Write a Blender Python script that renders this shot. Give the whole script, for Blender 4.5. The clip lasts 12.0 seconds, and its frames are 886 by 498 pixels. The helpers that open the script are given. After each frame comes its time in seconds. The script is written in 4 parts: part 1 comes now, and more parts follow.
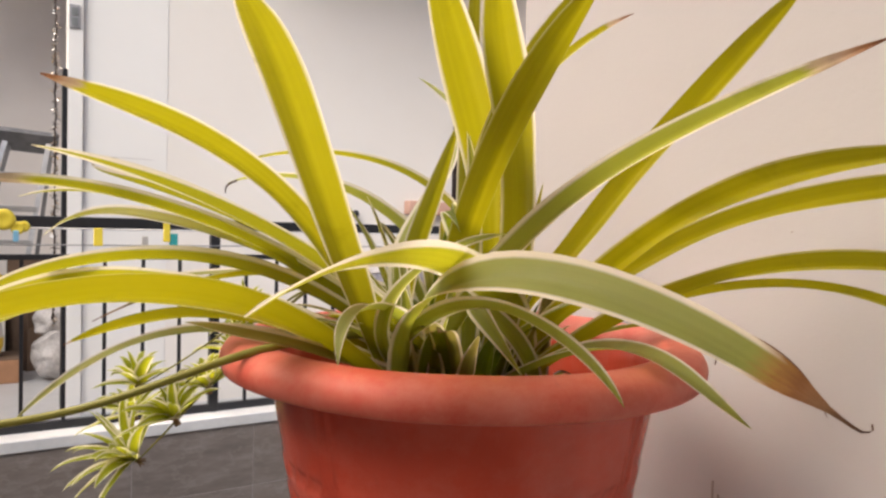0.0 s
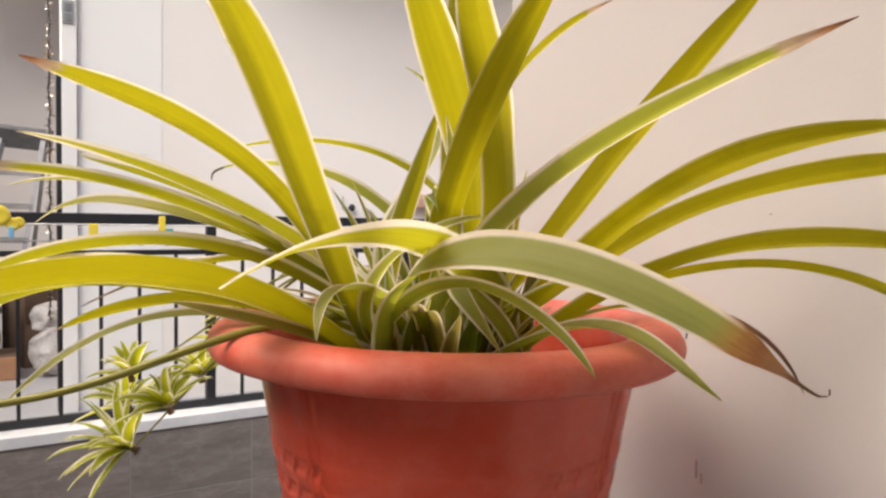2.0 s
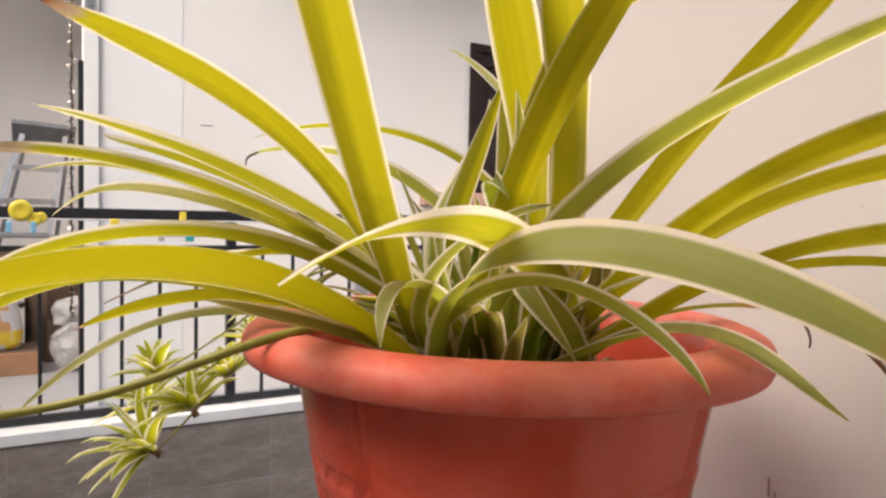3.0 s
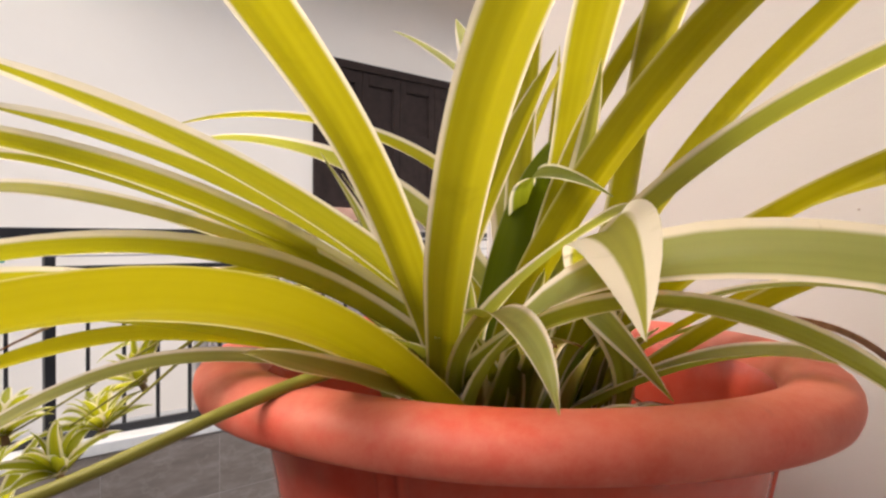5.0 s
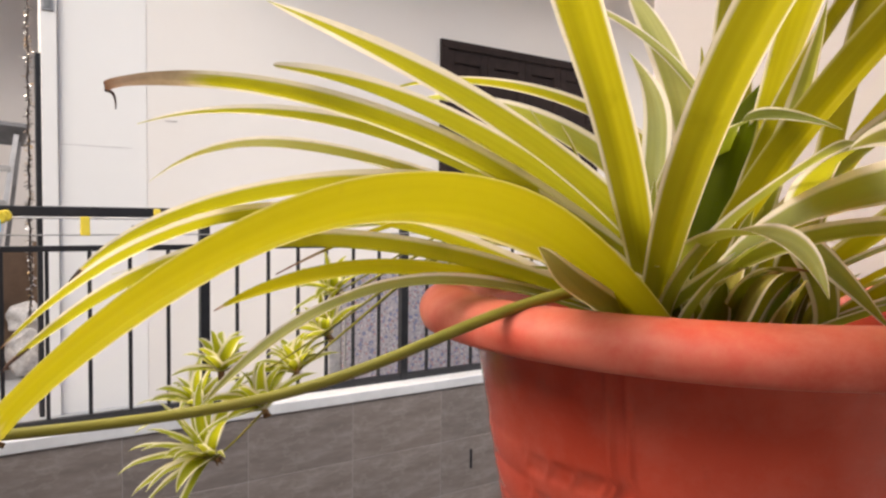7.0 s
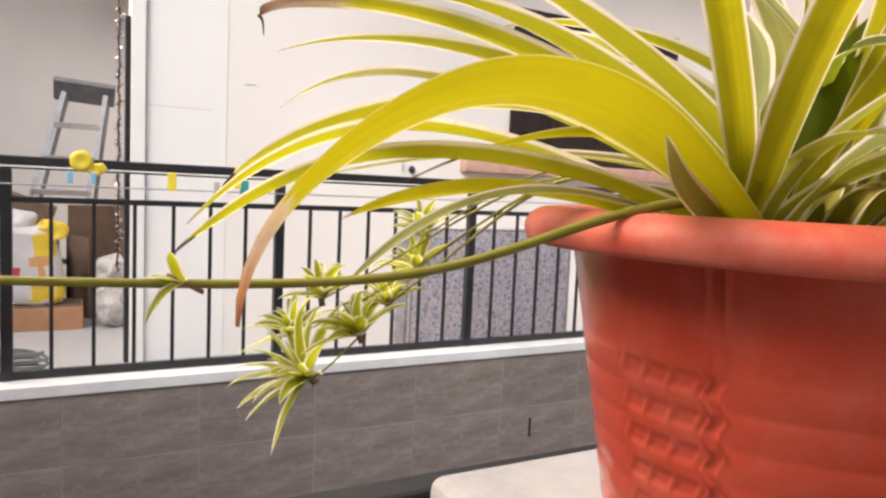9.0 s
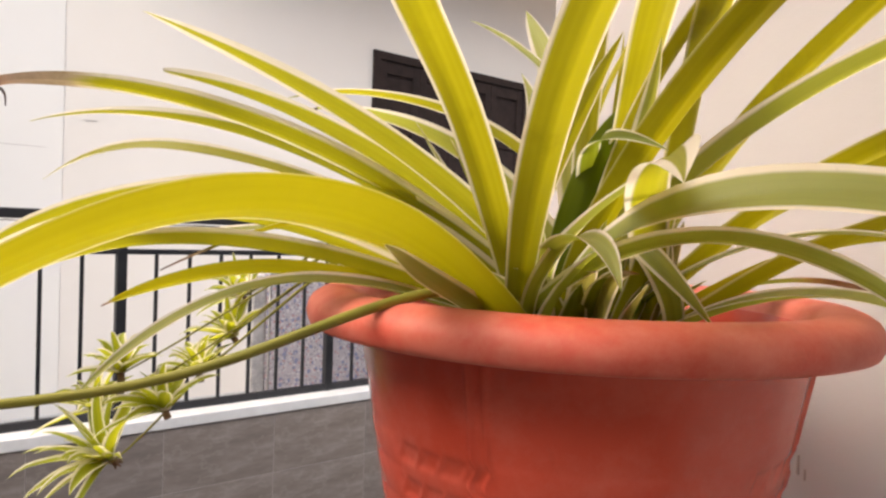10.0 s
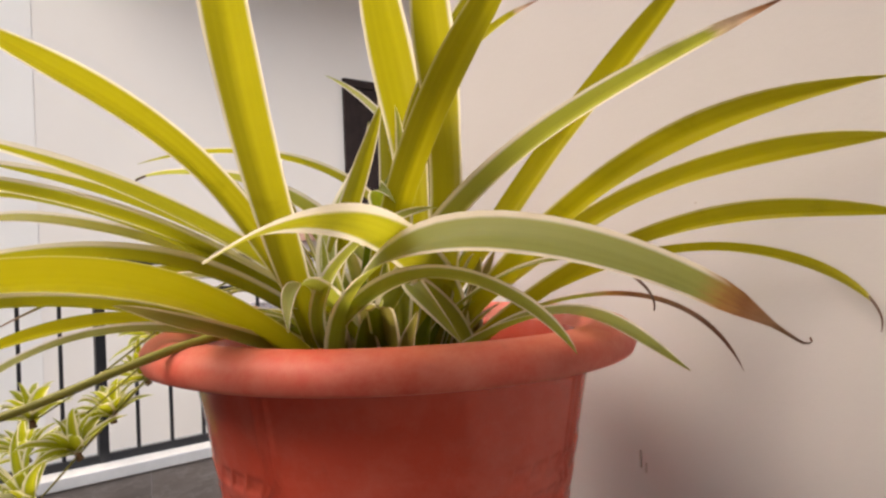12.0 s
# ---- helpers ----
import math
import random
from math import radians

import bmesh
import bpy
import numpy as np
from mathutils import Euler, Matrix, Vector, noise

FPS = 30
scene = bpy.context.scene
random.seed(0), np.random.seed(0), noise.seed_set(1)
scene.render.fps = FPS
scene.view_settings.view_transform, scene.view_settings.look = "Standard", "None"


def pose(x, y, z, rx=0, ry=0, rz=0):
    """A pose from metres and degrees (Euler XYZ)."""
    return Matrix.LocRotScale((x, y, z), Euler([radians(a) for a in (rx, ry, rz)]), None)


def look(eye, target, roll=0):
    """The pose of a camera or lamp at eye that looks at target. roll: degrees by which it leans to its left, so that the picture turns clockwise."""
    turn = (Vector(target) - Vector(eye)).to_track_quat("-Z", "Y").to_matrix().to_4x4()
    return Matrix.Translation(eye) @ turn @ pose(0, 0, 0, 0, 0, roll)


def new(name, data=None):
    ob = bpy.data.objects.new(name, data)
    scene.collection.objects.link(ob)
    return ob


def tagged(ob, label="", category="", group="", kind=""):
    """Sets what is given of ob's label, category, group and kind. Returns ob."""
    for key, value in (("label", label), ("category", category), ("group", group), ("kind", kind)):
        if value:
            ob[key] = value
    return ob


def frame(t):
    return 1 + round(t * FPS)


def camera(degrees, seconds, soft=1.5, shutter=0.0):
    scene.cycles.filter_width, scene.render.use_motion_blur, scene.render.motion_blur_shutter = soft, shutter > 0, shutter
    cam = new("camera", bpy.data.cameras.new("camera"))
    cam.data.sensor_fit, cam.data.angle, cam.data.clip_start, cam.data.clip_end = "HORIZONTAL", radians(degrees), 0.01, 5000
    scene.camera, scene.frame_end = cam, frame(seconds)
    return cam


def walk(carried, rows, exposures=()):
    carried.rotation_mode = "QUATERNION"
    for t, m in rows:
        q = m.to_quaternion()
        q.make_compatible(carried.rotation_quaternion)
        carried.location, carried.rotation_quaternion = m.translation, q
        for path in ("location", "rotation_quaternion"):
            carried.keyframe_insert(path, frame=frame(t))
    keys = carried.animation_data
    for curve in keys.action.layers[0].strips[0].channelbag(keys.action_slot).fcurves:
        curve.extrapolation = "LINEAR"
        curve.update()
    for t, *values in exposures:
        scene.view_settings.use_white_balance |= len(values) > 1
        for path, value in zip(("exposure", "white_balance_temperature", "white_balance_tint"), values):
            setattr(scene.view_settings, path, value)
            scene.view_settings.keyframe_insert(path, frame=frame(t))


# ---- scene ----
cam = camera(65.27, 12.0, soft=2.5)
walk(cam, [
    (0, pose(-0.2448, -0.3757, 1.2385, 88.219, -1.431, -31.216)),
    (0.5, pose(-0.2443, -0.3823, 1.2397, 88.716, -1.343, -31.712)),
    (1, pose(-0.2449, -0.3873, 1.2388, 88.500, -1.520, -31.611)),
    (1.5, pose(-0.2448, -0.3889, 1.2380, 87.978, -0.702, -31.119)),
    (2, pose(-0.2411, -0.3866, 1.2327, 87.715, -0.909, -31.445)),
    (2.5, pose(-0.2359, -0.3669, 1.2261, 87.142, -0.808, -30.498)),
    (3, pose(-0.2387, -0.3386, 1.2282, 87.518, -1.184, -30.046)),
    (3.2, pose(-0.2433, -0.3238, 1.2285, 87.450, -1.716, -30.183)),
    (4.8, pose(-0.2582, -0.2309, 1.2238, 88.590, -0.483, -42.358)),
    (5, pose(-0.2625, -0.2247, 1.2239, 88.878, -0.441, -43.466)),
    (5.5, pose(-0.2800, -0.2146, 1.2194, 88.902, -0.124, -43.557)),
    (6, pose(-0.2965, -0.2141, 1.2178, 88.464, -0.175, -41.295)),
    (6.5, pose(-0.3018, -0.2206, 1.2136, 88.786, -0.528, -39.032)),
    (7, pose(-0.3153, -0.2235, 1.2044, 87.573, -0.643, -33.614)),
    (7.5, pose(-0.3392, -0.2328, 1.1988, 88.029, -1.039, -29.413)),
    (7.7, pose(-0.3522, -0.2336, 1.1978, 87.598, -1.257, -27.714)),
    (9.3, pose(-0.3533, -0.2415, 1.1746, 85.197, -3.208, -28.801)),
    (9.5, pose(-0.3428, -0.2405, 1.1814, 86.718, -3.186, -32.175)),
    (10, pose(-0.3088, -0.2561, 1.2014, 88.648, -2.033, -39.231)),
    (10.5, pose(-0.2712, -0.2852, 1.2238, 89.940, 1.059, -41.909)),
    (11, pose(-0.2551, -0.3223, 1.2286, 91.401, 1.910, -42.763)),
    (11.5, pose(-0.2549, -0.3520, 1.2230, 91.184, 2.189, -41.734)),
    (12, pose(-0.2593, -0.3619, 1.2132, 90.178, 2.149, -39.858)),
], exposures=[(0.0, 0.88, 6850.0, 12.0), (3.0, 0.96, 6850.0, 12.0), (7.0, 0.98, 6850.0, 12.0), (9.5, 1.15, 6850.0, 12.0), (10.5, 0.92, 6850.0, 12.0), (12.0, 0.80, 6850.0, 12.0)])

# ---- world and light: a bright hazy sky over an open shaft between two landings ----
world = bpy.data.worlds.new("sky")
scene.world = world
world.use_nodes = True
wn = world.node_tree.nodes
sky = wn.new("ShaderNodeTexSky")
sky.sky_type = "NISHITA"
sky.sun_disc = False
sky.sun_elevation = radians(52)
sky.sun_rotation = radians(-60)
sky.air_density, sky.dust_density, sky.ozone_density = 1.0, 8.0, 0.4
world.node_tree.links.new(sky.outputs[0], wn["Background"].inputs[0])
wn["Background"].inputs[1].default_value = 0.15

sun = new("sun", bpy.data.lights.new("sun", "SUN"))
sun.data.energy, sun.data.angle, sun.data.color = 1.9, radians(36), (1.0, 0.965, 0.925)
sun.matrix_world = look((-4.1, -3.2, 3.9), (0, 0, 0))

ZR = 1.15          # height of the flower pot's rim over the near floor
FZ = -0.06         # the far landing's floor


# ---- materials ----
def material(name, rough=0.6, metal=0.0):
    m = bpy.data.materials.new(name)
    m.use_nodes = True
    b = m.node_tree.nodes["Principled BSDF"]
    b.inputs["Roughness"].default_value, b.inputs["Metallic"].default_value = rough, metal
    return m, m.node_tree, b


def node(nt, kind, **sets):
    nd = nt.nodes.new(kind)
    for key, value in sets.items():
        if key in nd.inputs:
            nd.inputs[key].default_value = value
    return nd


def ramp(nt, source, stops):
    r = nt.nodes.new("ShaderNodeValToRGB")
    els = r.color_ramp.elements
    while len(els) < len(stops):
        els.new(0.5)
    for e, (pos, col) in zip(els, stops):
        e.position, e.color = pos, (*col, 1)
    nt.links.new(source, r.inputs[0])
    return r.outputs[0]


def mix(nt, kind, fac, a, b):
    m = nt.nodes.new("ShaderNodeMix")
    m.data_type, m.blend_type = "RGBA", kind
    for sock, val in ((m.inputs[0], fac), (m.inputs[6], a), (m.inputs[7], b)):
        if isinstance(val, bpy.types.NodeSocket):
            nt.links.new(val, sock)
        else:
            sock.default_value = val if isinstance(val, float) else (*val, 1)
    return m.outputs[2]


def maths(nt, op, a, b=0.0, c=0.0):
    m = nt.nodes.new("ShaderNodeMath")
    m.operation = op
    for sock, val in zip(m.inputs, (a, b, c)):
        if isinstance(val, bpy.types.NodeSocket):
            nt.links.new(val, sock)
        else:
            sock.default_value = val
    return m.outputs[0]


def noise_at(nt, scale, detail=4.0, rough=0.6, stretch=None):
    tc = nt.nodes.new("ShaderNodeTexCoord")
    n_ = node(nt, "ShaderNodeTexNoise", Scale=scale, Detail=detail, Roughness=rough)
    if stretch:
        mp = nt.nodes.new("ShaderNodeMapping")
        mp.inputs["Scale"].default_value = stretch
        nt.links.new(tc.outputs["Object"], mp.inputs[0])
        nt.links.new(mp.outputs[0], n_.inputs["Vector"])
    else:
        nt.links.new(tc.outputs["Object"], n_.inputs["Vector"])
    return n_.outputs["Fac"]


def bump(nt, bsdf, height, strength, distance=0.002):
    b = node(nt, "ShaderNodeBump", Strength=strength, Distance=distance)
    nt.links.new(height, b.inputs["Height"])
    nt.links.new(b.outputs[0], bsdf.inputs["Normal"])


def plain(name, colour, rough=0.6, metal=0.0, vary=0.12, scale=9.0, grain=120.0, relief=0.25, relief_size=0.001):
    """A surface of one colour with stains at two scales and a fine relief."""
    m, nt, b = material(name, rough, metal)
    big, small = noise_at(nt, scale), noise_at(nt, grain, 6.0)
    dark = tuple(c * (1 - vary) for c in colour)
    light = tuple(min(1.0, c * (1 + vary)) for c in colour)
    c1 = ramp(nt, big, ((0.3, dark), (0.7, light)))
    c2 = ramp(nt, small, ((0.3, (1 - vary * 0.7,) * 3), (0.7, (1, 1, 1))))
    nt.links.new(mix(nt, "MULTIPLY", 1.0, c1, c2), b.inputs["Base Color"])
    r2 = maths(nt, "MULTIPLY_ADD", small, 0.25, rough - 0.12)
    nt.links.new(r2, b.inputs["Roughness"])
    bump(nt, b, small, relief, relief_size)
    return m


def wall_paint(name, colour, stain=(0.62, 0.55, 0.48), amount=0.25):
    """Painted plaster: roller grain, broad unevenness, faint streaks."""
    m, nt, b = material(name, 0.75)
    broad, streak, fine = noise_at(nt, 1.3, 5.0), noise_at(nt, 3.0, 5.0, 0.6, (1, 1, 0.25)), noise_at(nt, 160.0, 5.0, 0.7)
    base = mix(nt, "MIX", ramp(nt, broad, ((0.35, (0, 0, 0)), (0.75, (amount,) * 3))), colour, tuple(c * s / 0.62 * 0.8 for c, s in zip(colour, stain)))
    base = mix(nt, "MIX", ramp(nt, streak, ((0.55, (0, 0, 0)), (0.85, (amount * 0.6,) * 3))), base, tuple(c * 0.82 for c in colour))
    nt.links.new(base, b.inputs["Base Color"])
    lumps = noise_at(nt, 22.0, 3.0)
    bump(nt, b, maths(nt, "ADD", fine, maths(nt, "MULTIPLY", lumps, 1.5)), 0.18, 0.0015)
    return m


M_wall_near = wall_paint("cream_wall_paint", (0.55, 0.545, 0.57))
# for unseen walls and slab only; its tone sets how much light bounces back
M_wall_shade = wall_paint("unseen_wall_grey_brown", (0.38, 0.33, 0.305))
M_wall_far = wall_paint("white_wall_paint", (0.83, 0.79, 0.74), amount=0.12)
M_wall_tan = wall_paint("tan_wall_paint", (0.62, 0.38, 0.23))
M_wall_bright = wall_paint("fresh_white_paint", (0.83, 0.815, 0.785), amount=0.06)
M_wall_grey = wall_paint("grey_wall_paint", (0.84, 0.80, 0.77))
M_sill = plain("pink_terracotta_sill", (0.55, 0.33, 0.25), 0.8)
M_chip = plain("bare_plaster", (0.42, 0.38, 0.37), 0.9)
M_groove = plain("joint_shadow", (0.52, 0.49, 0.47), 0.9)
M_floor = plain("pale_floor_tile", (0.44, 0.455, 0.47), 0.35, vary=0.06)
M_near_floor = plain("near_floor_tile", (0.11, 0.088, 0.075), 0.45)
M_black = plain("black_enamel", (0.018, 0.018, 0.021), 0.42, vary=0.3, grain=60, relief=0.1)
M_coping = plain("white_marble", (0.80, 0.80, 0.79), 0.35, vary=0.07, scale=5, grain=40, relief=0.06)
M_concrete = plain("pale_concrete", (0.36, 0.365, 0.375), 0.85, vary=0.12, scale=14, grain=140, relief=0.5)
M_joint = plain("tile_joint", (0.47, 0.43, 0.40), 0.9)
M_dark_wood = plain("dark_stained_wood", (0.026, 0.014, 0.012), 0.9, vary=0.35, scale=12, grain=90)
M_alu = plain("ladder_aluminium", (0.55, 0.56, 0.57), 0.35, 0.85, vary=0.15, grain=80, relief=0.1)
M_alu_dark = plain("ladder_steel_grey", (0.22, 0.22, 0.23), 0.5, 0.4, vary=0.2)
M_card = plain("brown_cardboard", (0.16, 0.105, 0.072), 0.85, vary=0.15)
M_card_red = plain("red_brown_cardboard", (0.42, 0.22, 0.12), 0.85, vary=0.1)
M_sack = plain("white_woven_sack", (0.56, 0.545, 0.55), 0.55, vary=0.08, grain=200)
M_yellow = plain("yellow_print", (0.66, 0.47, 0.035), 0.5, vary=0.08)
M_orange = plain("orange_print", (0.56, 0.30, 0.12), 0.5, vary=0.1)
M_red = plain("red_print", (0.55, 0.05, 0.06), 0.5)
M_clear_bag = plain("grey_plastic_film", (0.50, 0.48, 0.47), 0.25, vary=0.2, scale=18, grain=60, relief=0.8, relief_size=0.01)
M_peg_yellow = plain("yellow_plastic", (0.85, 0.66, 0.06), 0.4, vary=0.05)
M_peg_teal = plain("teal_plastic", (0.03, 0.36, 0.36), 0.4, vary=0.05)
M_peg_blue = plain("light_blue_plastic", (0.25, 0.55, 0.75), 0.4, vary=0.05)
M_peg_grey = plain("clear_grey_plastic", (0.45, 0.42, 0.38), 0.35, vary=0.05)
M_wire = plain("galvanised_wire", (0.42, 0.41, 0.40), 0.4, 0.6)
M_white_cord = plain("white_cord", (0.75, 0.74, 0.72), 0.7)
M_cable = plain("grey_cable", (0.20, 0.21, 0.21), 0.5)
M_switch = plain("grey_switch_plastic", (0.33, 0.33, 0.34), 0.4)
M_tinsel_gold = plain("gold_foil", (0.60, 0.42, 0.20), 0.42, 0.95)
M_tinsel_silver = plain("silver_foil", (0.62, 0.61, 0.60), 0.40, 1.0)
M_tinsel_dark = plain("dark_foil", (0.10, 0.08, 0.07), 0.3, 0.8)


def stone_tile():
    m, nt, b = material("grey_stone_tile", 0.5)
    oi = nt.nodes.new("ShaderNodeObjectInfo")
    veins = noise_at(nt, 2.2, 8.0, 0.6, (1, 1, 2.0))
    cloud = noise_at(nt, 3.2, 7.0, 0.66, (0.8, 1, 3.4))
    fine = noise_at(nt, 90.0, 5.0)
    c = ramp(nt, cloud, ((0.34, (0.195, 0.165, 0.148)), (0.5, (0.255, 0.218, 0.197)), (0.66, (0.345, 0.30, 0.275))))
    c = mix(nt, "MIX", ramp(nt, veins, ((0.485, (0, 0, 0)), (0.5, (0.3,) * 3), (0.515, (0, 0, 0)))), c, (0.42, 0.38, 0.34))
    c = mix(nt, "MULTIPLY", 1.0, c, ramp(nt, oi.outputs["Random"], ((0.0, (0.9, 0.9, 0.9)), (1.0, (1.08, 1.06, 1.04)))))
    nt.links.new(c, b.inputs["Base Color"])
    nt.links.new(maths(nt, "MULTIPLY_ADD", fine, 0.3, 0.3), b.inputs["Roughness"])
    bump(nt, b, maths(nt, "ADD", fine, cloud), 0.25, 0.001)
    return m


M_tile = stone_tile()


def pot_plastic(name, gloss, scuffed, worn=0.44):
    m, nt, b = material(name, 0.38)
    cloud, scuff, fine = noise_at(nt, 9.0, 5.0), noise_at(nt, 26.0, 7.0, 0.7), noise_at(nt, 220.0, 4.0)
    c = ramp(nt, cloud, ((0.3, (0.56, 0.070, 0.041)), (0.7, (0.63, 0.098, 0.060))))
    c = mix(nt, "MIX", ramp(nt, scuff, ((worn, (0, 0, 0)), (worn + 0.30, (scuffed,) * 3))), c, (0.72, 0.28, 0.22))
    c = mix(nt, "MIX", ramp(nt, noise_at(nt, 15.0, 8.0, 0.75), ((0.62, (0, 0, 0)), (0.78, (0.5,) * 3))), c, (0.26, 0.07, 0.05))
    nt.links.new(c, b.inputs["Base Color"])
    nt.links.new(maths(nt, "MULTIPLY_ADD", scuff, 0.30, gloss), b.inputs["Roughness"])
    b.inputs["Subsurface Weight"].default_value = 0.0
    bump(nt, b, maths(nt, "ADD", fine, scuff), 0.12, 0.0008)
    return m


M_pot = pot_plastic("terracotta_red_plastic", 0.05, 0.24)
M_pot_rim = pot_plastic("scuffed_red_plastic", 0.42, 0.70, 0.36)
M_soil = plain("potting_soil", (0.045, 0.032, 0.024), 0.95, vary=0.45, scale=60, grain=300, relief=1.0, relief_size=0.006)


LEAF_KINDS = {  # green low, green high, light shining through, margin colour, margin's inner edge
    "striped": ((0.215, 0.225, 0.035), (0.255, 0.262, 0.045), (0.475, 0.44, 0.010), (0.87, 0.83, 0.67), 0.440),
    "plain": ((0.225, 0.225, 0.022), (0.255, 0.25, 0.028), (0.455, 0.415, 0.007), (0.66, 0.62, 0.30), 0.478),
    "sage": ((0.235, 0.285, 0.095), (0.275, 0.32, 0.115), (0.46, 0.49, 0.05), (0.86, 0.82, 0.68), 0.385),
    "pale": ((0.285, 0.33, 0.12), (0.33, 0.37, 0.15), (0.52, 0.55, 0.07), (0.88, 0.85, 0.72), 0.36),
    "dull": ((0.22, 0.205, 0.085), (0.26, 0.24, 0.105), (0.36, 0.32, 0.07), (0.80, 0.72, 0.58), 0.40),
    "broad": ((0.275, 0.29, 0.05), (0.32, 0.33, 0.06), (0.58, 0.56, 0.014), (0.88, 0.84, 0.66), 0.33),
    "fading": ((0.255, 0.275, 0.05), (0.295, 0.315, 0.07), (0.53, 0.52, 0.02), (0.86, 0.82, 0.68), 0.38),
    # deep and dark: leaf green darkened to carry the shade among inner leaves
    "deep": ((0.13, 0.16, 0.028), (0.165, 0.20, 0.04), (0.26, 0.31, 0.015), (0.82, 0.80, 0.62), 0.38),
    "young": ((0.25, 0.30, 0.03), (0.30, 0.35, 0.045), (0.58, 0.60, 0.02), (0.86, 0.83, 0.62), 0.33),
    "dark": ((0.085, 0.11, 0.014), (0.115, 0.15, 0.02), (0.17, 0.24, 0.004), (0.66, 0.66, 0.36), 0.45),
}


def leaf_material(name, tip=2.0, kind="striped"):
    """Striped spider-plant leaf: green middle, cream margins, dry brown tip from `tip` of its length; light shines through."""
    low, high, through_light, cream, inner = LEAF_KINDS[kind]
    m = bpy.data.materials.new(name)
    m.use_nodes = True
    nt = m.node_tree
    nt.nodes.clear()
    out = nt.nodes.new("ShaderNodeOutputMaterial")
    uv = nt.nodes.new("ShaderNodeUVMap")
    uv.uv_map = "leaf"
    sep = nt.nodes.new("ShaderNodeSeparateXYZ")
    nt.links.new(uv.outputs[0], sep.inputs[0])
    across, along = sep.outputs[0], sep.outputs[1]
    oi = nt.nodes.new("ShaderNodeObjectInfo")
    mp = nt.nodes.new("ShaderNodeMapping")
    mp.inputs["Scale"].default_value = (8.0, 0.7, 1.0)
    nt.links.new(uv.outputs[0], mp.inputs[0])
    comb = nt.nodes.new("ShaderNodeCombineXYZ")
    nt.links.new(maths(nt, "MULTIPLY", oi.outputs["Random"], 50.0), comb.inputs[1])
    add = nt.nodes.new("ShaderNodeVectorMath")
    nt.links.new(mp.outputs[0], add.inputs[0])
    nt.links.new(comb.outputs[0], add.inputs[1])
    fibre = node(nt, "ShaderNodeTexNoise", Scale=1.0, Detail=1.5)
    nt.links.new(add.outputs[0], fibre.inputs["Vector"])
    blotch = noise_at(nt, 38.0, 5.0)
    lean = maths(nt, "MULTIPLY_ADD", maths(nt, "FRACT", maths(nt, "MULTIPLY", oi.outputs["Random"], 17.0)), 0.07, 0.465)
    off = maths(nt, "ABSOLUTE", maths(nt, "SUBTRACT", across, lean))
    off = maths(nt, "ADD", off, maths(nt, "MULTIPLY_ADD", fibre.outputs["Fac"], 0.09, -0.045))
    off = maths(nt, "ADD", off, maths(nt, "MULTIPLY_ADD", oi.outputs["Random"], 0.05, -0.025))
    if kind == "fading":
        off = maths(nt, "ADD", off, maths(nt, "MULTIPLY", maths(nt, "MAXIMUM", maths(nt, "SUBTRACT", along, 0.55), 0.0), 0.6))
    margin = ramp(nt, off, ((inner - 0.03, (0, 0, 0)), (inner + 0.035, (1, 1, 1))))
    green = ramp(nt, fibre.outputs["Fac"], ((0.3, low), (0.7, high)))
    green = mix(nt, "MULTIPLY", 1.0, green, ramp(nt, blotch, ((0.3, (0.86, 0.86, 0.84)), (0.7, (1.08, 1.06, 1.04)))))
    rib = ramp(nt, maths(nt, "ABSOLUTE", maths(nt, "SUBTRACT", across, 0.5)), ((0.0, (0.25,) * 3), (0.09, (0, 0, 0))))
    green = mix(nt, "MIX", rib, green, tuple(c * 0.8 for c in low))
    glow = ramp(nt, fibre.outputs["Fac"], ((0.3, tuple(c * 0.93 for c in through_light)), (0.7, tuple(min(1.0, c * 1.05) for c in through_light))))
    glow = mix(nt, "MIX", rib, glow, tuple(c * 0.75 for c in through_light))
    surface = mix(nt, "MIX", margin, green, cream)
    passing = mix(nt, "MIX", margin, glow, tuple(min(1.0, c * 1.05) for c in cream))
    bruise = ramp(nt, noise_at(nt, 24.0, 4.0, 0.65), ((0.60, (0, 0, 0)), (0.74, (0.38,) * 3)))
    surface = mix(nt, "MIX", bruise, surface, tuple(c * 0.45 for c in low))
    passing = mix(nt, "MIX", bruise, passing, tuple(c * 0.55 for c in through_light))
    # dry tip
    edge = maths(nt, "ADD", along, maths(nt, "MULTIPLY_ADD", fibre.outputs["Fac"], 0.05, -0.025))
    back = maths(nt, "MULTIPLY_ADD", maths(nt, "SUBTRACT", edge, tip), 0.25 / max(0.02, 1 - tip), 0.5)
    dry = ramp(nt, back, ((0.48, (0, 0, 0)), (0.515, (1, 1, 1))))
    brown = ramp(nt, back, ((0.5, (0.72, 0.66, 0.46)), (0.60, (0.66, 0.54, 0.43)), (0.68, (0.46, 0.24, 0.12)), (0.74, (0.26, 0.13, 0.09))))
    if kind == "sage" and tip < 0.9:
        brown = ramp(nt, back, ((0.5, (0.50, 0.30, 0.09)), (0.54, (0.30, 0.15, 0.07)), (0.58, (0.40, 0.25, 0.15)), (0.66, (0.16, 0.09, 0.07))))
    brown = mix(nt, "MULTIPLY", 1.0, brown, ramp(nt, blotch, ((0.3, (0.55, 0.5, 0.46)), (0.7, (1.2, 1.15, 1.1)))))
    surface = mix(nt, "MIX", dry, surface, brown)
    passing = mix(nt, "MIX", dry, passing, mix(nt, "MULTIPLY", 1.0, brown, (0.8, 0.75, 0.68)))
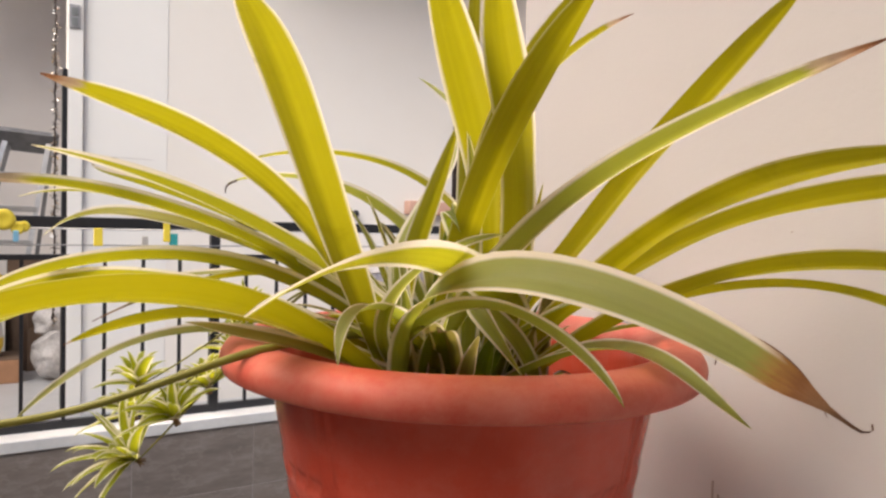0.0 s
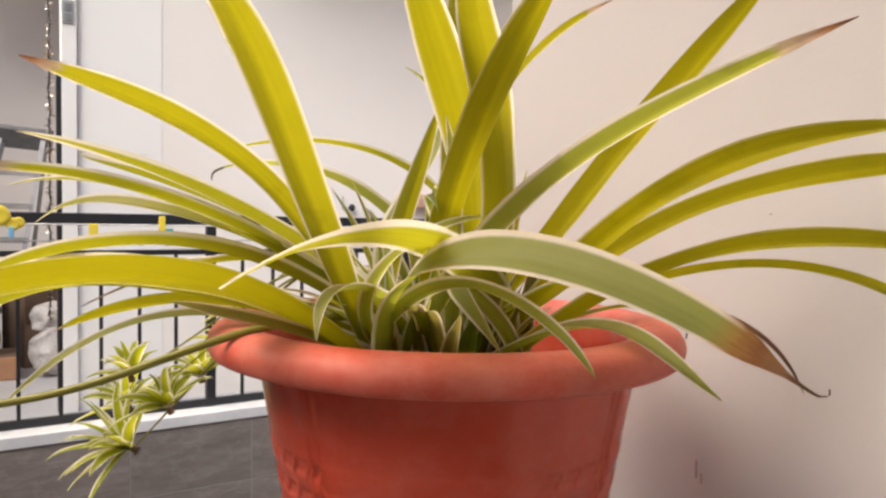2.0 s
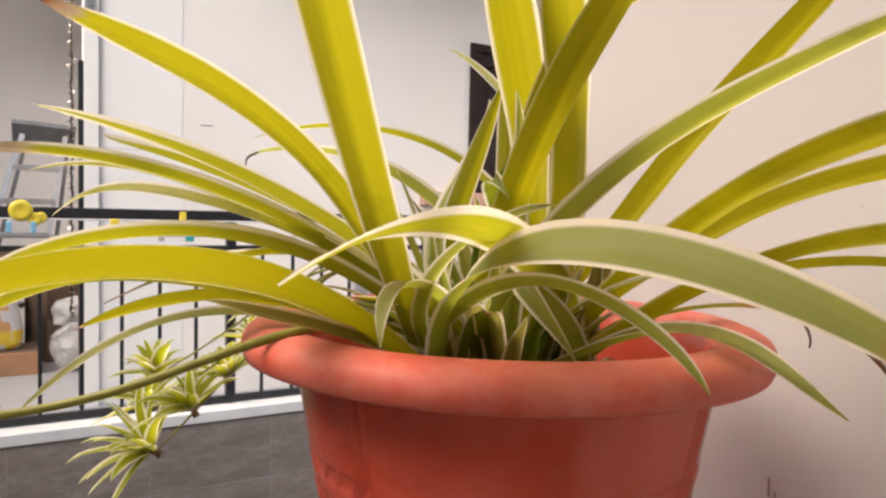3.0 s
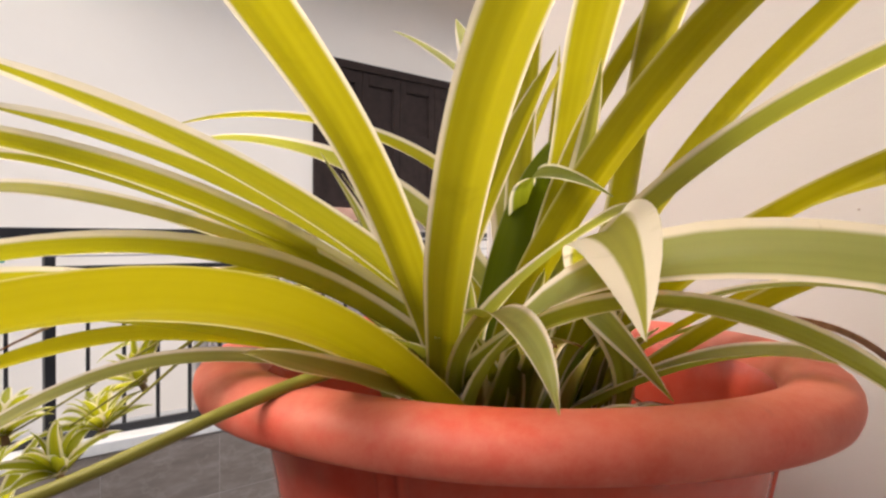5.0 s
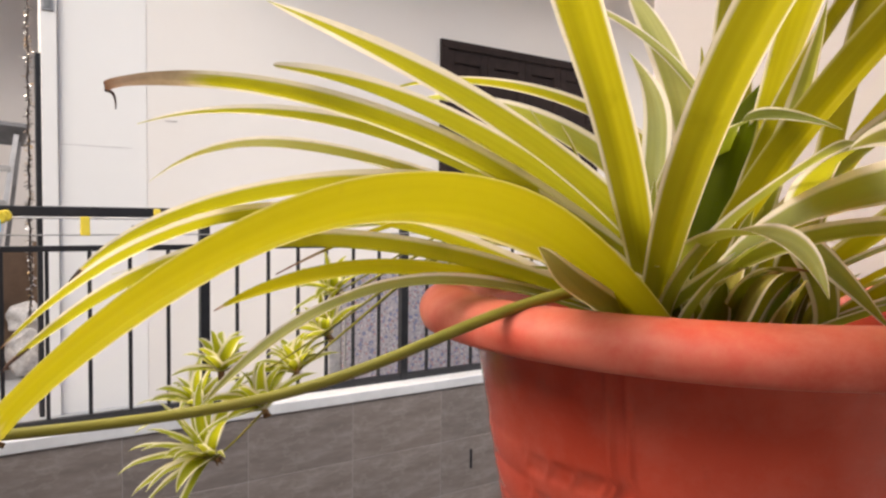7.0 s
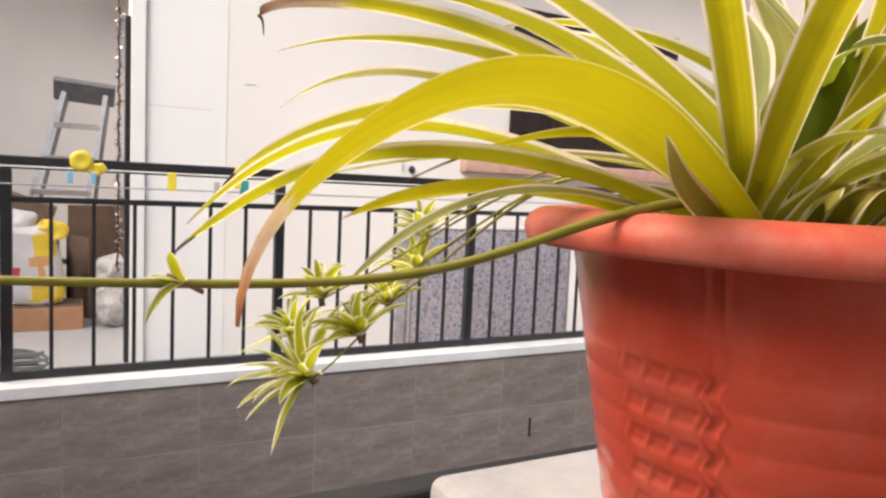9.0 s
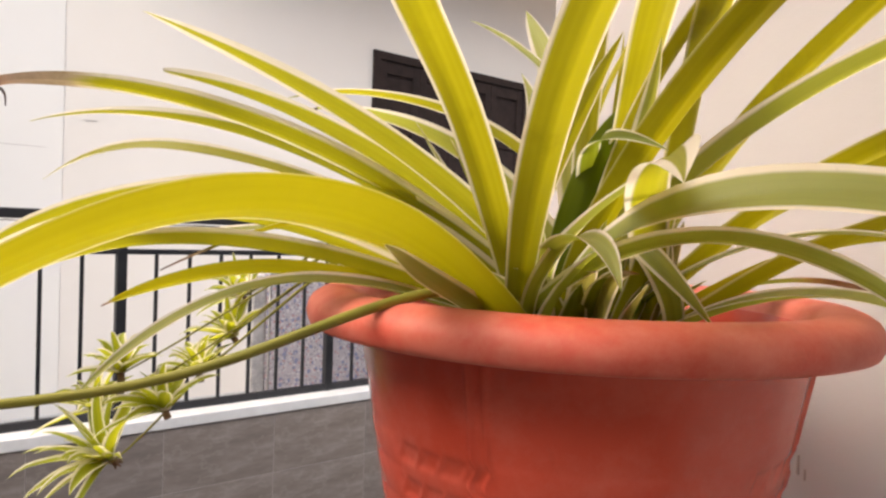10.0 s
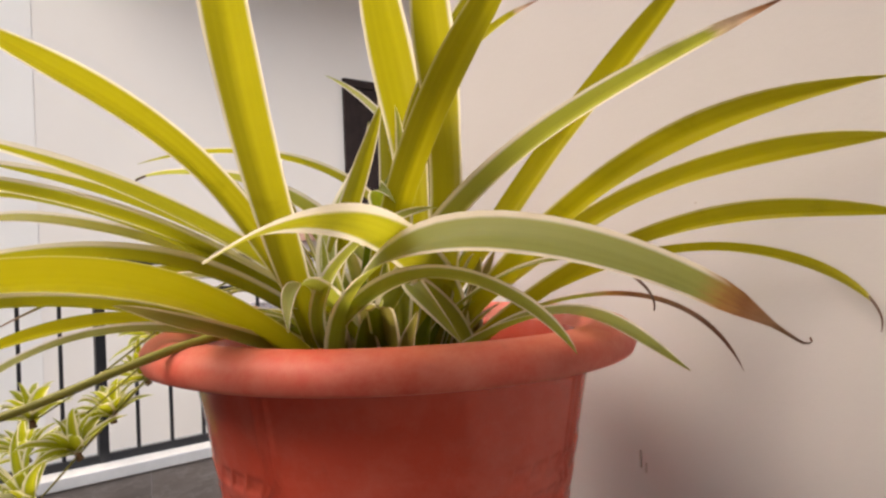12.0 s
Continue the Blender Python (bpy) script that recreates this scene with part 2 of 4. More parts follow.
    # flecks
    fleck = ramp(nt, noise_at(nt, 110.0, 3.0), ((0.69, (0, 0, 0)), (0.75, (0.45,) * 3)))
    surface = mix(nt, "MIX", fleck, surface, (0.19, 0.15, 0.04))
    b = nt.nodes.new("ShaderNodeBsdfPrincipled")
    b.inputs["Roughness"].default_value = 0.45
    b.inputs["Specular IOR Level"].default_value = 0.3
    nt.links.new(surface, b.inputs["Base Color"])
    bump(nt, b, fibre.outputs["Fac"], 0.15, 0.0005)
    t = nt.nodes.new("ShaderNodeBsdfTranslucent")
    nt.links.new(passing, t.inputs[0])
    ms = nt.nodes.new("ShaderNodeMixShader")
    ms.inputs[0].default_value = 0.55
    nt.links.new(b.outputs[0], ms.inputs[1])
    nt.links.new(t.outputs[0], ms.inputs[2])
    nt.links.new(ms.outputs[0], out.inputs[0])
    return m


LEAF_MATERIALS = {}


def leaf_of(tip, kind="striped"):
    key = (tip, kind)
    if key not in LEAF_MATERIALS:
        LEAF_MATERIALS[key] = leaf_material(kind + "_leaf", tip if tip else 3.0, kind)
    return LEAF_MATERIALS[key]


def stem_material():
    m, nt, b = material("olive_runner_stem", 0.5)
    c = ramp(nt, noise_at(nt, 40.0, 4.0, 0.6, (0.3, 1, 1)), ((0.3, (0.17, 0.17, 0.02)), (0.7, (0.27, 0.26, 0.035))))
    c = mix(nt, "MIX", ramp(nt, noise_at(nt, 14.0, 3.0), ((0.6, (0, 0, 0)), (0.75, (0.6,) * 3))), c, (0.30, 0.17, 0.08))
    nt.links.new(c, b.inputs["Base Color"])
    bump(nt, b, noise_at(nt, 150.0), 0.3, 0.0006)
    return m


M_stem = stem_material()
M_withered = plain("withered_leaf_end", (0.13, 0.08, 0.065), 0.9, vary=0.35, scale=90)
M_dry_root = plain("dry_brown_root", (0.22, 0.14, 0.07), 0.9, vary=0.35, scale=70)


def floral():
    m, nt, b = material("mauve_flowered_ticking", 0.9)
    tc = nt.nodes.new("ShaderNodeTexCoord")
    base = ramp(nt, noise_at(nt, 5.0), ((0.3, (0.42, 0.385, 0.41)), (0.7, (0.49, 0.45, 0.47))))
    for size, seed, col, cut in ((24.0, 0.0, (0.20, 0.22, 0.36), 0.36), (29.0, 3.7, (0.46, 0.26, 0.25), 0.30), (38.0, 8.1, (0.60, 0.57, 0.57), 0.34), (47.0, 5.5, (0.20, 0.19, 0.22), 0.30)):
        v_ = node(nt, "ShaderNodeTexVoronoi", Scale=size)
        mp = nt.nodes.new("ShaderNodeMapping")
        mp.inputs["Location"].default_value = (seed, seed * 2, seed)
        nt.links.new(tc.outputs["Object"], mp.inputs[0])
        nt.links.new(mp.outputs[0], v_.inputs["Vector"])
        mask = ramp(nt, v_.outputs["Distance"], ((cut - 0.05, (0.85,) * 3), (cut, (0, 0, 0))))
        base = mix(nt, "MIX", mask, base, col)
    nt.links.new(base, b.inputs["Base Color"])
    bump(nt, b, noise_at(nt, 200.0), 0.3, 0.001)
    return m


M_floral = floral()


# ---- building helpers ----
def part(name, bm, mat, parent=None, label="", smooth=False):
    """Links a bmesh as one mesh object under a thing or a part."""
    me = bpy.data.meshes.new(name)
    bm.normal_update()
    bm.to_mesh(me)
    bm.free()
    for m in mat if isinstance(mat, (list, tuple)) else (mat,):
        me.materials.append(m)
    if smooth:
        for p in me.polygons:
            p.use_smooth = True
    ob = new(name, me)
    if parent:
        ob.parent = parent
        ob.matrix_parent_inverse = parent.matrix_world.inverted()
    if label:
        ob["label"] = label
    return ob


def thing(name, at, label, category, group="", kind=""):
    ob = new(name)
    ob.empty_display_size = 0.05
    ob.matrix_world = Matrix.Translation(at)
    ob.location = at
    bpy.context.view_layer.update()
    return tagged(ob, label, category, group, kind)


def box_bm(x0, x1, y0, y1, z0, z1, bevel=0.0, bm=None, m=None, segments=2):
    own = bmesh.new()
    bmesh.ops.create_cube(own, size=1.0)
    for v_ in own.verts:
        v_.co = Vector(((x0 + x1) / 2 + v_.co.x * (x1 - x0), (y0 + y1) / 2 + v_.co.y * (y1 - y0), (z0 + z1) / 2 + v_.co.z * (z1 - z0)))
    if bevel:
        bmesh.ops.bevel(own, geom=own.edges[:], offset=bevel, segments=segments, profile=0.5, affect="EDGES")
    if m is not None:
        own.transform(m)
    if bm is None:
        return own
    me = bpy.data.meshes.new("tmp")
    own.to_mesh(me)
    own.free()
    bm.from_mesh(me)
    bpy.data.meshes.remove(me)
    return bm


def tube_bm(points, radius, sides=10, taper=1.0, bm=None):
    """A round bar along the points."""
    bm = bm or bmesh.new()
    pts = [Vector(p) for p in points]
    rings = []
    side = None
    for i, p in enumerate(pts):
        t = (pts[min(i + 1, len(pts) - 1)] - pts[max(i - 1, 0)]).normalized()
        if side is None:
            side = t.orthogonal().normalized()
        side = (side - t * side.dot(t)).normalized()
        up = t.cross(side)
        r = radius * (1 + (taper - 1) * i / max(1, len(pts) - 1))
        rings.append([bm.verts.new(p + r * (math.cos(k * math.tau / sides) * side + math.sin(k * math.tau / sides) * up)) for k in range(sides)])
    for a_, b_ in zip(rings, rings[1:]):
        for k in range(sides):
            bm.faces.new((a_[k], a_[(k + 1) % sides], b_[(k + 1) % sides], b_[k]))
    bm.faces.new(rings[0][::-1])
    bm.faces.new(rings[-1])
    return bm


def bezier(ctrl, count):
    pts, k = [], len(ctrl) - 1
    for i in range(count):
        s = i / (count - 1)
        pts.append(sum((Vector(c) * (math.comb(k, j) * s ** j * (1 - s) ** (k - j)) for j, c in enumerate(ctrl)), Vector()))
    return pts


def structure(name, bm, mat, label, category="wall", smooth=False):
    return tagged(part(name, bm, mat, None, "", smooth), label, category, "", "structure")


# ---- large structure ----
WALL_U, WALL_END = 0.205, 0.213
structure("wall_near", box_bm(WALL_U, WALL_U + 0.23, -2.0, WALL_END, -1.5, 4.2, 0.006), M_wall_near, "cream painted plaster wall close beside the flower pot")
# unseen walls added to close the place and hold down bounced light
structure("wall_behind", box_bm(-5.0, WALL_U, -2.0, -1.8, -1.5, 4.2), M_wall_shade, "unseen grey-brown wall added to close the near landing and limit bounced light")
structure("floor_near", box_bm(-5.0, WALL_U, -1.8, 0.30, -0.12, 0.0), M_near_floor, "dull brown tiled floor of the near landing", "floor")
# unseen slab, sized to keep sun and sky off the near wall
structure("ceiling_near", box_bm(-1.25, WALL_U + 0.23, -2.0, 0.0, 2.75, 2.95), M_wall_shade, "unseen grey-brown slab added over the near landing to block light", "ceiling")
structure("wall_left", box_bm(-5.2, -5.0, -2.0, 8.8, -2.6, 4.4), M_wall_shade, "unseen grey-brown wall added at the far end of the landings to limit bounced light")
# far landing
FW = 4.745
structure("wall_far_bright", box_bm(0.088, 0.605, FW - 0.004, FW + 0.2, FZ - 0.1, 4.4, 0.003), M_wall_bright, "bright white painted wall pier on the far landing")
far = box_bm(0.605, 2.937, FW, FW + 0.2, FZ - 0.1, 4.4)
box_bm(4.82, 9.0, FW, FW + 0.2, FZ - 0.1, 4.4, bm=far)
box_bm(2.937, 4.82, FW, FW + 0.2, FZ - 0.1, ZR + 0.31, bm=far)
box_bm(2.937, 4.82, FW, FW + 0.2, ZR + 1.588, 4.4, bm=far)
structure("wall_far", far, M_wall_far, "off-white painted wall with faint block joints on the far landing")
structure("wall_far_end", box_bm(9.0, 9.2, -4.0, FW + 0.2, FZ - 0.1, 4.4), M_wall_far, "off-white wall closing the far landing")
structure("trim_opening", box_bm(-0.005, 0.082, FW - 0.035, FW + 0.2, FZ, 4.4, 0.004), M_wall_bright, "white painted edge strip of the open doorway", "trim")
structure("trim_gap", box_bm(0.082, 0.088, FW - 0.008, FW + 0.1, FZ, 4.4), M_groove, "thin dark joint between trim and wall", "trim")
structure("trim_dark", box_bm(-0.034, -0.005, FW - 0.02, FW + 0.1, FZ, ZR + 1.05, 0.003), M_black, "dark metal edge strip of the open doorway", "trim")
structure("wall_recess_side", box_bm(0.3, 0.5, FW + 0.2, 8.8, FZ - 0.1, 4.4), M_wall_grey, "grey painted side wall of the store room")
structure("wall_recess_back", box_bm(-5.0, 0.5, 8.6, 8.8, FZ - 0.1, 4.4), M_wall_grey, "grey painted back wall of the store room")
structure("floor_far", box_bm(-5.0, 9.0, 3.46, 8.6, FZ - 0.12, FZ), M_floor, "pale blue-white tiled floor of the far landing", "floor")
structure("ceiling_far", box_bm(0.4, 9.0, 3.6, FW + 0.2, ZR + 2.85, ZR + 3.0), M_wall_tan, "brownish plaster slab over the far landing", "ceiling")
# unseen slab; its front edge is set by how much sky enters the store
structure("ceiling_store", box_bm(-5.0, 0.5, 6.2, 8.8, 4.4, 4.55), M_wall_grey, "unseen grey slab added over the back of the store room to control its light", "ceiling")
structure("shaft_bottom", box_bm(-5.0, 9.0, 0.30, 3.3, -2.6, -2.5), M_near_floor, "dim floor at the bottom of the shaft", "floor")

# parapet of the far landing: core, tiles, coping
TW = 3.275
core = structure("parapet_wall", box_bm(-5.0, 9.0, TW + 0.0025, 3.46, -2.5, ZR - 0.985), M_joint, "low parapet wall clad in grey stone tiles")
structure("coping_1", box_bm(-5.0, 9.0, 3.262, 3.50, ZR - 0.983, ZR - 0.925, 0.006), M_coping, "white marble coping on the low parapet", "coping")

# window with dark shutters
def make_window():
    u0, u1, z0, z1 = 2.937, 4.82, ZR + 0.31, ZR + 1.588
    w = thing("window_1", ((u0 + u1) / 2, FW, z0), "dark-stained closed wooden window shutters with sunk panels", "window", kind="structure")
    fr = box_bm(u0, u1, FW - 0.03, FW + 0.06, z1 - 0.07, z1, 0.004)
    box_bm(u0, u1, FW - 0.03, FW + 0.06, z0, z0 + 0.06, 0.004, bm=fr)
    for x in (u0, u1 - 0.07):
        box_bm(x, x + 0.07, FW - 0.03, FW + 0.06, z0 + 0.06, z1 - 0.07, 0.004, bm=fr)
    part("window_frame", fr, M_dark_wood, w)
    n_ = 4
    wide = (u1 - u0 - 0.14) / n_
    for i in range(n_):
        x = u0 + 0.07 + i * wide
        leafm = bmesh.new()
        st = 0.075
        box_bm(x + 0.003, x + st, FW - 0.01, FW + 0.03, z0 + 0.06, z1 - 0.07, 0.004, bm=leafm)
        box_bm(x + wide - st, x + wide - 0.003, FW - 0.01, FW + 0.03, z0 + 0.06, z1 - 0.07, 0.004, bm=leafm)
        for a_, b_ in ((z0 + 0.06, z0 + 0.16), ((z0 + z1) / 2 - 0.04, (z0 + z1) / 2 + 0.06), (z1 - 0.18, z1 - 0.07)):
            box_bm(x + st, x + wide - st, FW - 0.01, FW + 0.03, a_, b_, 0.003, bm=leafm)
        sh = part("shutter", leafm, M_dark_wood, w)
        for a_, b_ in ((z0 + 0.16, (z0 + z1) / 2 - 0.04), ((z0 + z1) / 2 + 0.06, z1 - 0.18)):
            part("panel", box_bm(x + st, x + wide - st, FW + 0.012, FW + 0.03, a_, b_), M_dark_wood, sh)


make_window()


structure("window_sill", box_bm(2.47, 4.90, FW - 0.10, FW + 0.002, ZR + 0.19, ZR + 0.305, 0.012), M_sill, "pinkish terracotta window sill under the dark shutters", "sill", True)


def make_hook():
    g = thing("wall_hook", (2.02, FW, ZR + 0.18), "small dark metal hook on the white wall", "hook")
    part("knob", revolved_knob(2.02, FW, ZR + 0.18), M_black, g, "", True)
    part("stem", tube_bm([(1.955, FW - 0.008, ZR + 0.16), (1.955, FW - 0.008, ZR + 0.27)], 0.004, 8), M_wire, g)


def revolved_knob(x, y, z):
    bm, rows = bmesh.new(), []
    for r, d in ((0.014, 0.0), (0.014, 0.02), (0.026, 0.026), (0.030, 0.040), (0.022, 0.052), (0.004, 0.056)):
        rows.append([bm.verts.new((x + r * math.cos(k * math.tau / 16), y - d, z + r * math.sin(k * math.tau / 16))) for k in range(16)])
    for a_, b_ in zip(rows, rows[1:]):
        for k in range(16):
            bm.faces.new((a_[k], a_[(k + 1) % 16], b_[(k + 1) % 16], b_[k]))
    bm.faces.new(rows[-1])
    return bm


make_hook()

# ---- railing of the far landing ----
def make_railing():
    r = thing("railing", (0.6, 3.41, ZR - 0.92), "black painted metal railing with thin upright bars on a white coping", "railing")
    y = 3.40
    part("top_rail", box_bm(-5.0, 9.0, y - 0.026, y + 0.026, ZR + 0.038, ZR + 0.096, 0.006), M_black, r)
    part("middle_rail", box_bm(-5.0, 9.0, y - 0.014, y + 0.014, ZR - 0.112, ZR - 0.085, 0.003), M_black, r)
    part("bottom_rail", box_bm(-5.0, 9.0, y - 0.016, y + 0.016, ZR - 0.925, ZR - 0.885, 0.003), M_black, r)
    posts = [-3.0, -1.8, -0.603, 0.627, 1.81, 3.0, 4.2, 5.4, 6.6, 7.8, 9.0]
    shared, shared_bar = None, None
    for p, q_next in zip(posts, posts[1:]):
        if shared is None:
            shared = part("post", box_bm(-0.024, 0.024, -0.024, 0.024, -0.925, 0.038, 0.004), M_black, r)
            shared.location = (p - 0.6, -0.01, 0.92)
            shared.matrix_parent_inverse = Matrix()
        else:
            ob = new("post", shared.data)
            ob.parent = r
            ob.location = (p - 0.6, -0.01, 0.92)
        for k in range(1, 7):
            q = p + (q_next - p) * k / 7
            if shared_bar is None:
                shared_bar = part("bar", box_bm(-0.0085, 0.0085, -0.0085, 0.0085, -0.885, -0.112, 0.002), M_black, r)
                shared_bar.location = (q - 0.6, -0.01, 0.92)
                shared_bar.matrix_parent_inverse = Matrix()
            else:
                ob = new("bar", shared_bar.data)
                ob.parent = r
                ob.location = (q - 0.6, -0.01, 0.92)


make_railing()

# ---- ledge under the pot and the near rail ----
LZ = ZR - 0.215
structure("ledge", box_bm(-0.085, WALL_U, -0.135, 0.265, -2.5, LZ, 0.012, segments=3), M_concrete, "pale grey concrete ledge with rounded edges under the pot", "ledge")


def make_near_rail():
    r = thing("near_railing", (-1.0, 0.31, ZR - 0.25), "black painted metal handrail beside the concrete ledge", "railing")
    part("top_rail", box_bm(-4.0, 0.20, 0.29, 0.33, ZR - 0.283, ZR - 0.243, 0.005), M_black, r)
    for k in range(9):
        u = -3.8 + 0.45 * k
        part("bar", box_bm(u - 0.008, u + 0.008, 0.302, 0.318, -0.05, ZR - 0.275, 0.002), M_black, r)


make_near_rail()


# ---- flower pot ----
def revolve(profile, sides, radial=None, bm=None):
    """A surface of revolution about the pot's axis; radial(angle, r, z) bends it."""
    bm = bm or bmesh.new()
    rings = []
    for r, z in profile:
        ring = []
        for k in range(sides):
            a_ = k * math.tau / sides
            rr = r + (radial(a_, r, z) if radial else 0.0)
            ring.append(bm.verts.new((rr * math.cos(a_), rr * math.sin(a_), z + ZR)))
        rings.append(ring)
    for a_, b_ in zip(rings, rings[1:]):
        for k in range(sides):
            bm.faces.new((a_[k], b_[k], b_[(k + 1) % sides], a_[(k + 1) % sides]))
    return bm, rings


def make_pot():
    pot = thing("flower_pot", (0, 0, LZ), "terracotta-red plastic flower pot with a wide rolled rim and woven relief", "flower pot")
    base_z = LZ - ZR + 0.001
    prof = []
    rows = 150
    for i in range(rows + 1):
        z = 0.0035 + (base_z - 0.0035) * i / rows
        prof.append((0.1232 - 0.0385 * ((0.0035 - z) / (0.0035 - base_z)) ** 0.95, z))

    def step(x, e0, e1):
        t_ = min(1.0, max(0.0, (x - e0) / (e1 - e0)))
        return t_ * t_ * (3 - 2 * t_)

    def weave(a_, r, z):
        # a flat band with four pairs of thin upright ribs; below it broad courses, with sunk blocks on one side of each pair
        k = (a_ + 0.434) % (math.tau / 4) - math.tau / 8
        down = step(-z, 0.044, 0.050)
        row = (-z - 0.046) / 0.0175
        i_ = math.floor(row)
        f_ = row - i_
        sway = 0.016 * math.sin(math.tau * row) * down
        ribs = 0.0019 * sum(math.exp(-((k - c - sway) / 0.009) ** 2) for c in (-0.033, 0.033))
        cell = (k - sway + 0.07) / 0.130
        g = cell - math.floor(cell)
        beside = step(0.08 - k, 0.0, 0.05) * (1 - step(-k, 0.40, 0.52))
        block = step(min(g, 1 - g), 0.05, 0.15) * step(f_, 0.10, 0.32) * (1 - step(f_, 0.60, 0.84))
        course = math.sin(math.pi * f_) ** 0.7
        return ribs + down * (0.0007 * course * (1 - beside) - 0.0012 * block * beside)

    bm, rings = revolve(prof, 640, weave)
    bm.faces.new([v_ for v_ in rings[-1]])
    body = part("body", bm, M_pot, pot, "", True)
    # rim: rolled lip from the outer lower edge over the top and down the inside
    lip = [(0.1178, 0.0038), (0.1260, 0.0028), (0.1380, 0.0018), (0.1455, 0.0013), (0.1484, 0.0024), (0.1498, 0.0058), (0.1503, 0.0090), (0.1496, 0.0128), (0.1474, 0.0164), (0.1435, 0.0190),
           (0.1398, 0.0204), (0.1355, 0.0209), (0.1310, 0.0207), (0.1265, 0.0196), (0.1228, 0.0172), (0.1204, 0.0138), (0.1190, 0.0095)]
    dense = []
    for (r0, z0), (r1, z1) in zip(lip, lip[1:]):
        dense += [(r0 + (r1 - r0) * s, z0 + (z1 - z0) * s) for s in (0, 0.5)]
    dense.append(lip[-1])

    def wobble(a_, r, z):
        return 0.0007 * math.sin(3 * a_ + 0.4) + 0.0004 * math.sin(7 * a_)

    bm, rings = revolve(dense, 192, wobble)
    part("rim", bm, M_pot_rim, pot, "rolled red plastic rim, scuffed pale on top", True)
    inner = [(0.1192, 0.0100), (0.1168, 0.0045), (0.1150, -0.0060), (0.1127, -0.0200), (0.1085, -0.0420)]
    bm, rings = revolve(inner, 192, wobble)
    part("inner_wall", bm, M_pot, pot, "smooth red inside of the pot", True)


make_pot()


def make_soil():
    bm = bmesh.new()
    rng = random.Random(5)
    rings = []
    for i in range(13):
        r = 0.1095 * i / 12
        ring = []
        for k in range(48):
            a_ = k * math.tau / 48
            z = -0.031 + 0.006 * noise.noise(Vector((r * 40 * math.cos(a_), r * 40 * math.sin(a_), 1.3))) + rng.uniform(-0.0015, 0.0015)
            ring.append(bm.verts.new((r * math.cos(a_), r * math.sin(a_), z + ZR)) if i else None)
        rings.append(ring)
    centre = bm.verts.new((0, 0, ZR - 0.03))
    for k in range(48):
        bm.faces.new((centre, rings[1][k], rings[1][(k + 1) % 48]))
    for a_, b_ in zip(rings[1:], rings[2:]):
        for k in range(48):
            bm.faces.new((a_[k], b_[k], b_[(k + 1) % 48], a_[(k + 1) % 48]))
    ob = part("potting_soil", bm, M_soil, None, "", True)
    tagged(ob, "dark crumbly potting soil filling the flower pot", "soil", "", "stuff")


make_soil()

# ---- spider plant ----
plant = thing("spider_plant", (0, 0, ZR - 0.03), "large spider plant with arching yellow-green leaves edged in cream", "plant")


def ribbon(ctrl, width, roll, seed, rows=34, cols=8, vee=0.32, taper=3.5, base=0.55, z=ZR, turn=0.0, blunt=0.0, stray=10.0, pinch=2.0):
    """A leaf blade: a channelled ribbon along a curve, widest a third of the way up, drawn out to a point."""
    rng = random.Random(seed)
    pts = [p + Vector((0, 0, z)) for p in bezier(ctrl, rows)]
    head = Vector((ctrl[-1][0] - ctrl[0][0], ctrl[-1][1] - ctrl[0][1], 0)).normalized()
    s0 = Vector((head.y, -head.x, 0))
    bm = bmesh.new()
    uv = bm.loops.layers.uv.new("leaf")
    twist, ph, ph2 = rng.uniform(-stray, stray), rng.uniform(0, 6.28), rng.uniform(0, 6.28)
    grid = []
    for i, p in enumerate(pts):
        s = i / (rows - 1)
        t = (pts[min(i + 1, rows - 1)] - pts[max(i - 1, 0)]).normalized()
        side = (s0 - t * s0.dot(t)).normalized()
        nrm = side.cross(t).normalized()
        ang = radians(roll * min(1.0, 0.25 + 2.0 * s) + twist * s + turn * max(0.0, 2 * s - 1))
        sd = side * math.cos(ang) + nrm * math.sin(ang)
        nn = sd.cross(t).normalized()
        w = width * (base + (1 - base) * min(1.0, s / 0.32) ** 0.8) * max(0.02, (1 - s ** taper) ** 0.9 if s < 1 else 0.0, blunt * (1 - s ** 14))
        w *= 1 + 0.03 * math.sin(9 * s + ph)
        shrunk = min(1.0, max(0.0, (s - pinch) / 0.11))
        w *= 1 - 0.85 * shrunk * shrunk * (3 - 2 * shrunk)
        row = []
        for j in range(cols + 1):
            c = 2 * j / cols - 1
            h_ = (abs(c) - 0.5) * w * vee * (1 - 0.5 * s) + 0.03 * width * math.sin(14 * s + ph2 + 2 * c) * c
            row.append((bm.verts.new(p + sd * (c * w / 2) + nn * h_), j / cols, s))
        grid.append(row)
    for a_, b_ in zip(grid, grid[1:]):
        for j in range(cols):
            quad = (a_[j], a_[j + 1], b_[j + 1], b_[j])
            f_ = bm.faces.new([q[0] for q in quad])
            for lp, q in zip(f_.loops, quad):
                lp[uv].uv = (q[1], q[2])
    return bm


LEAF_COUNT = [0]


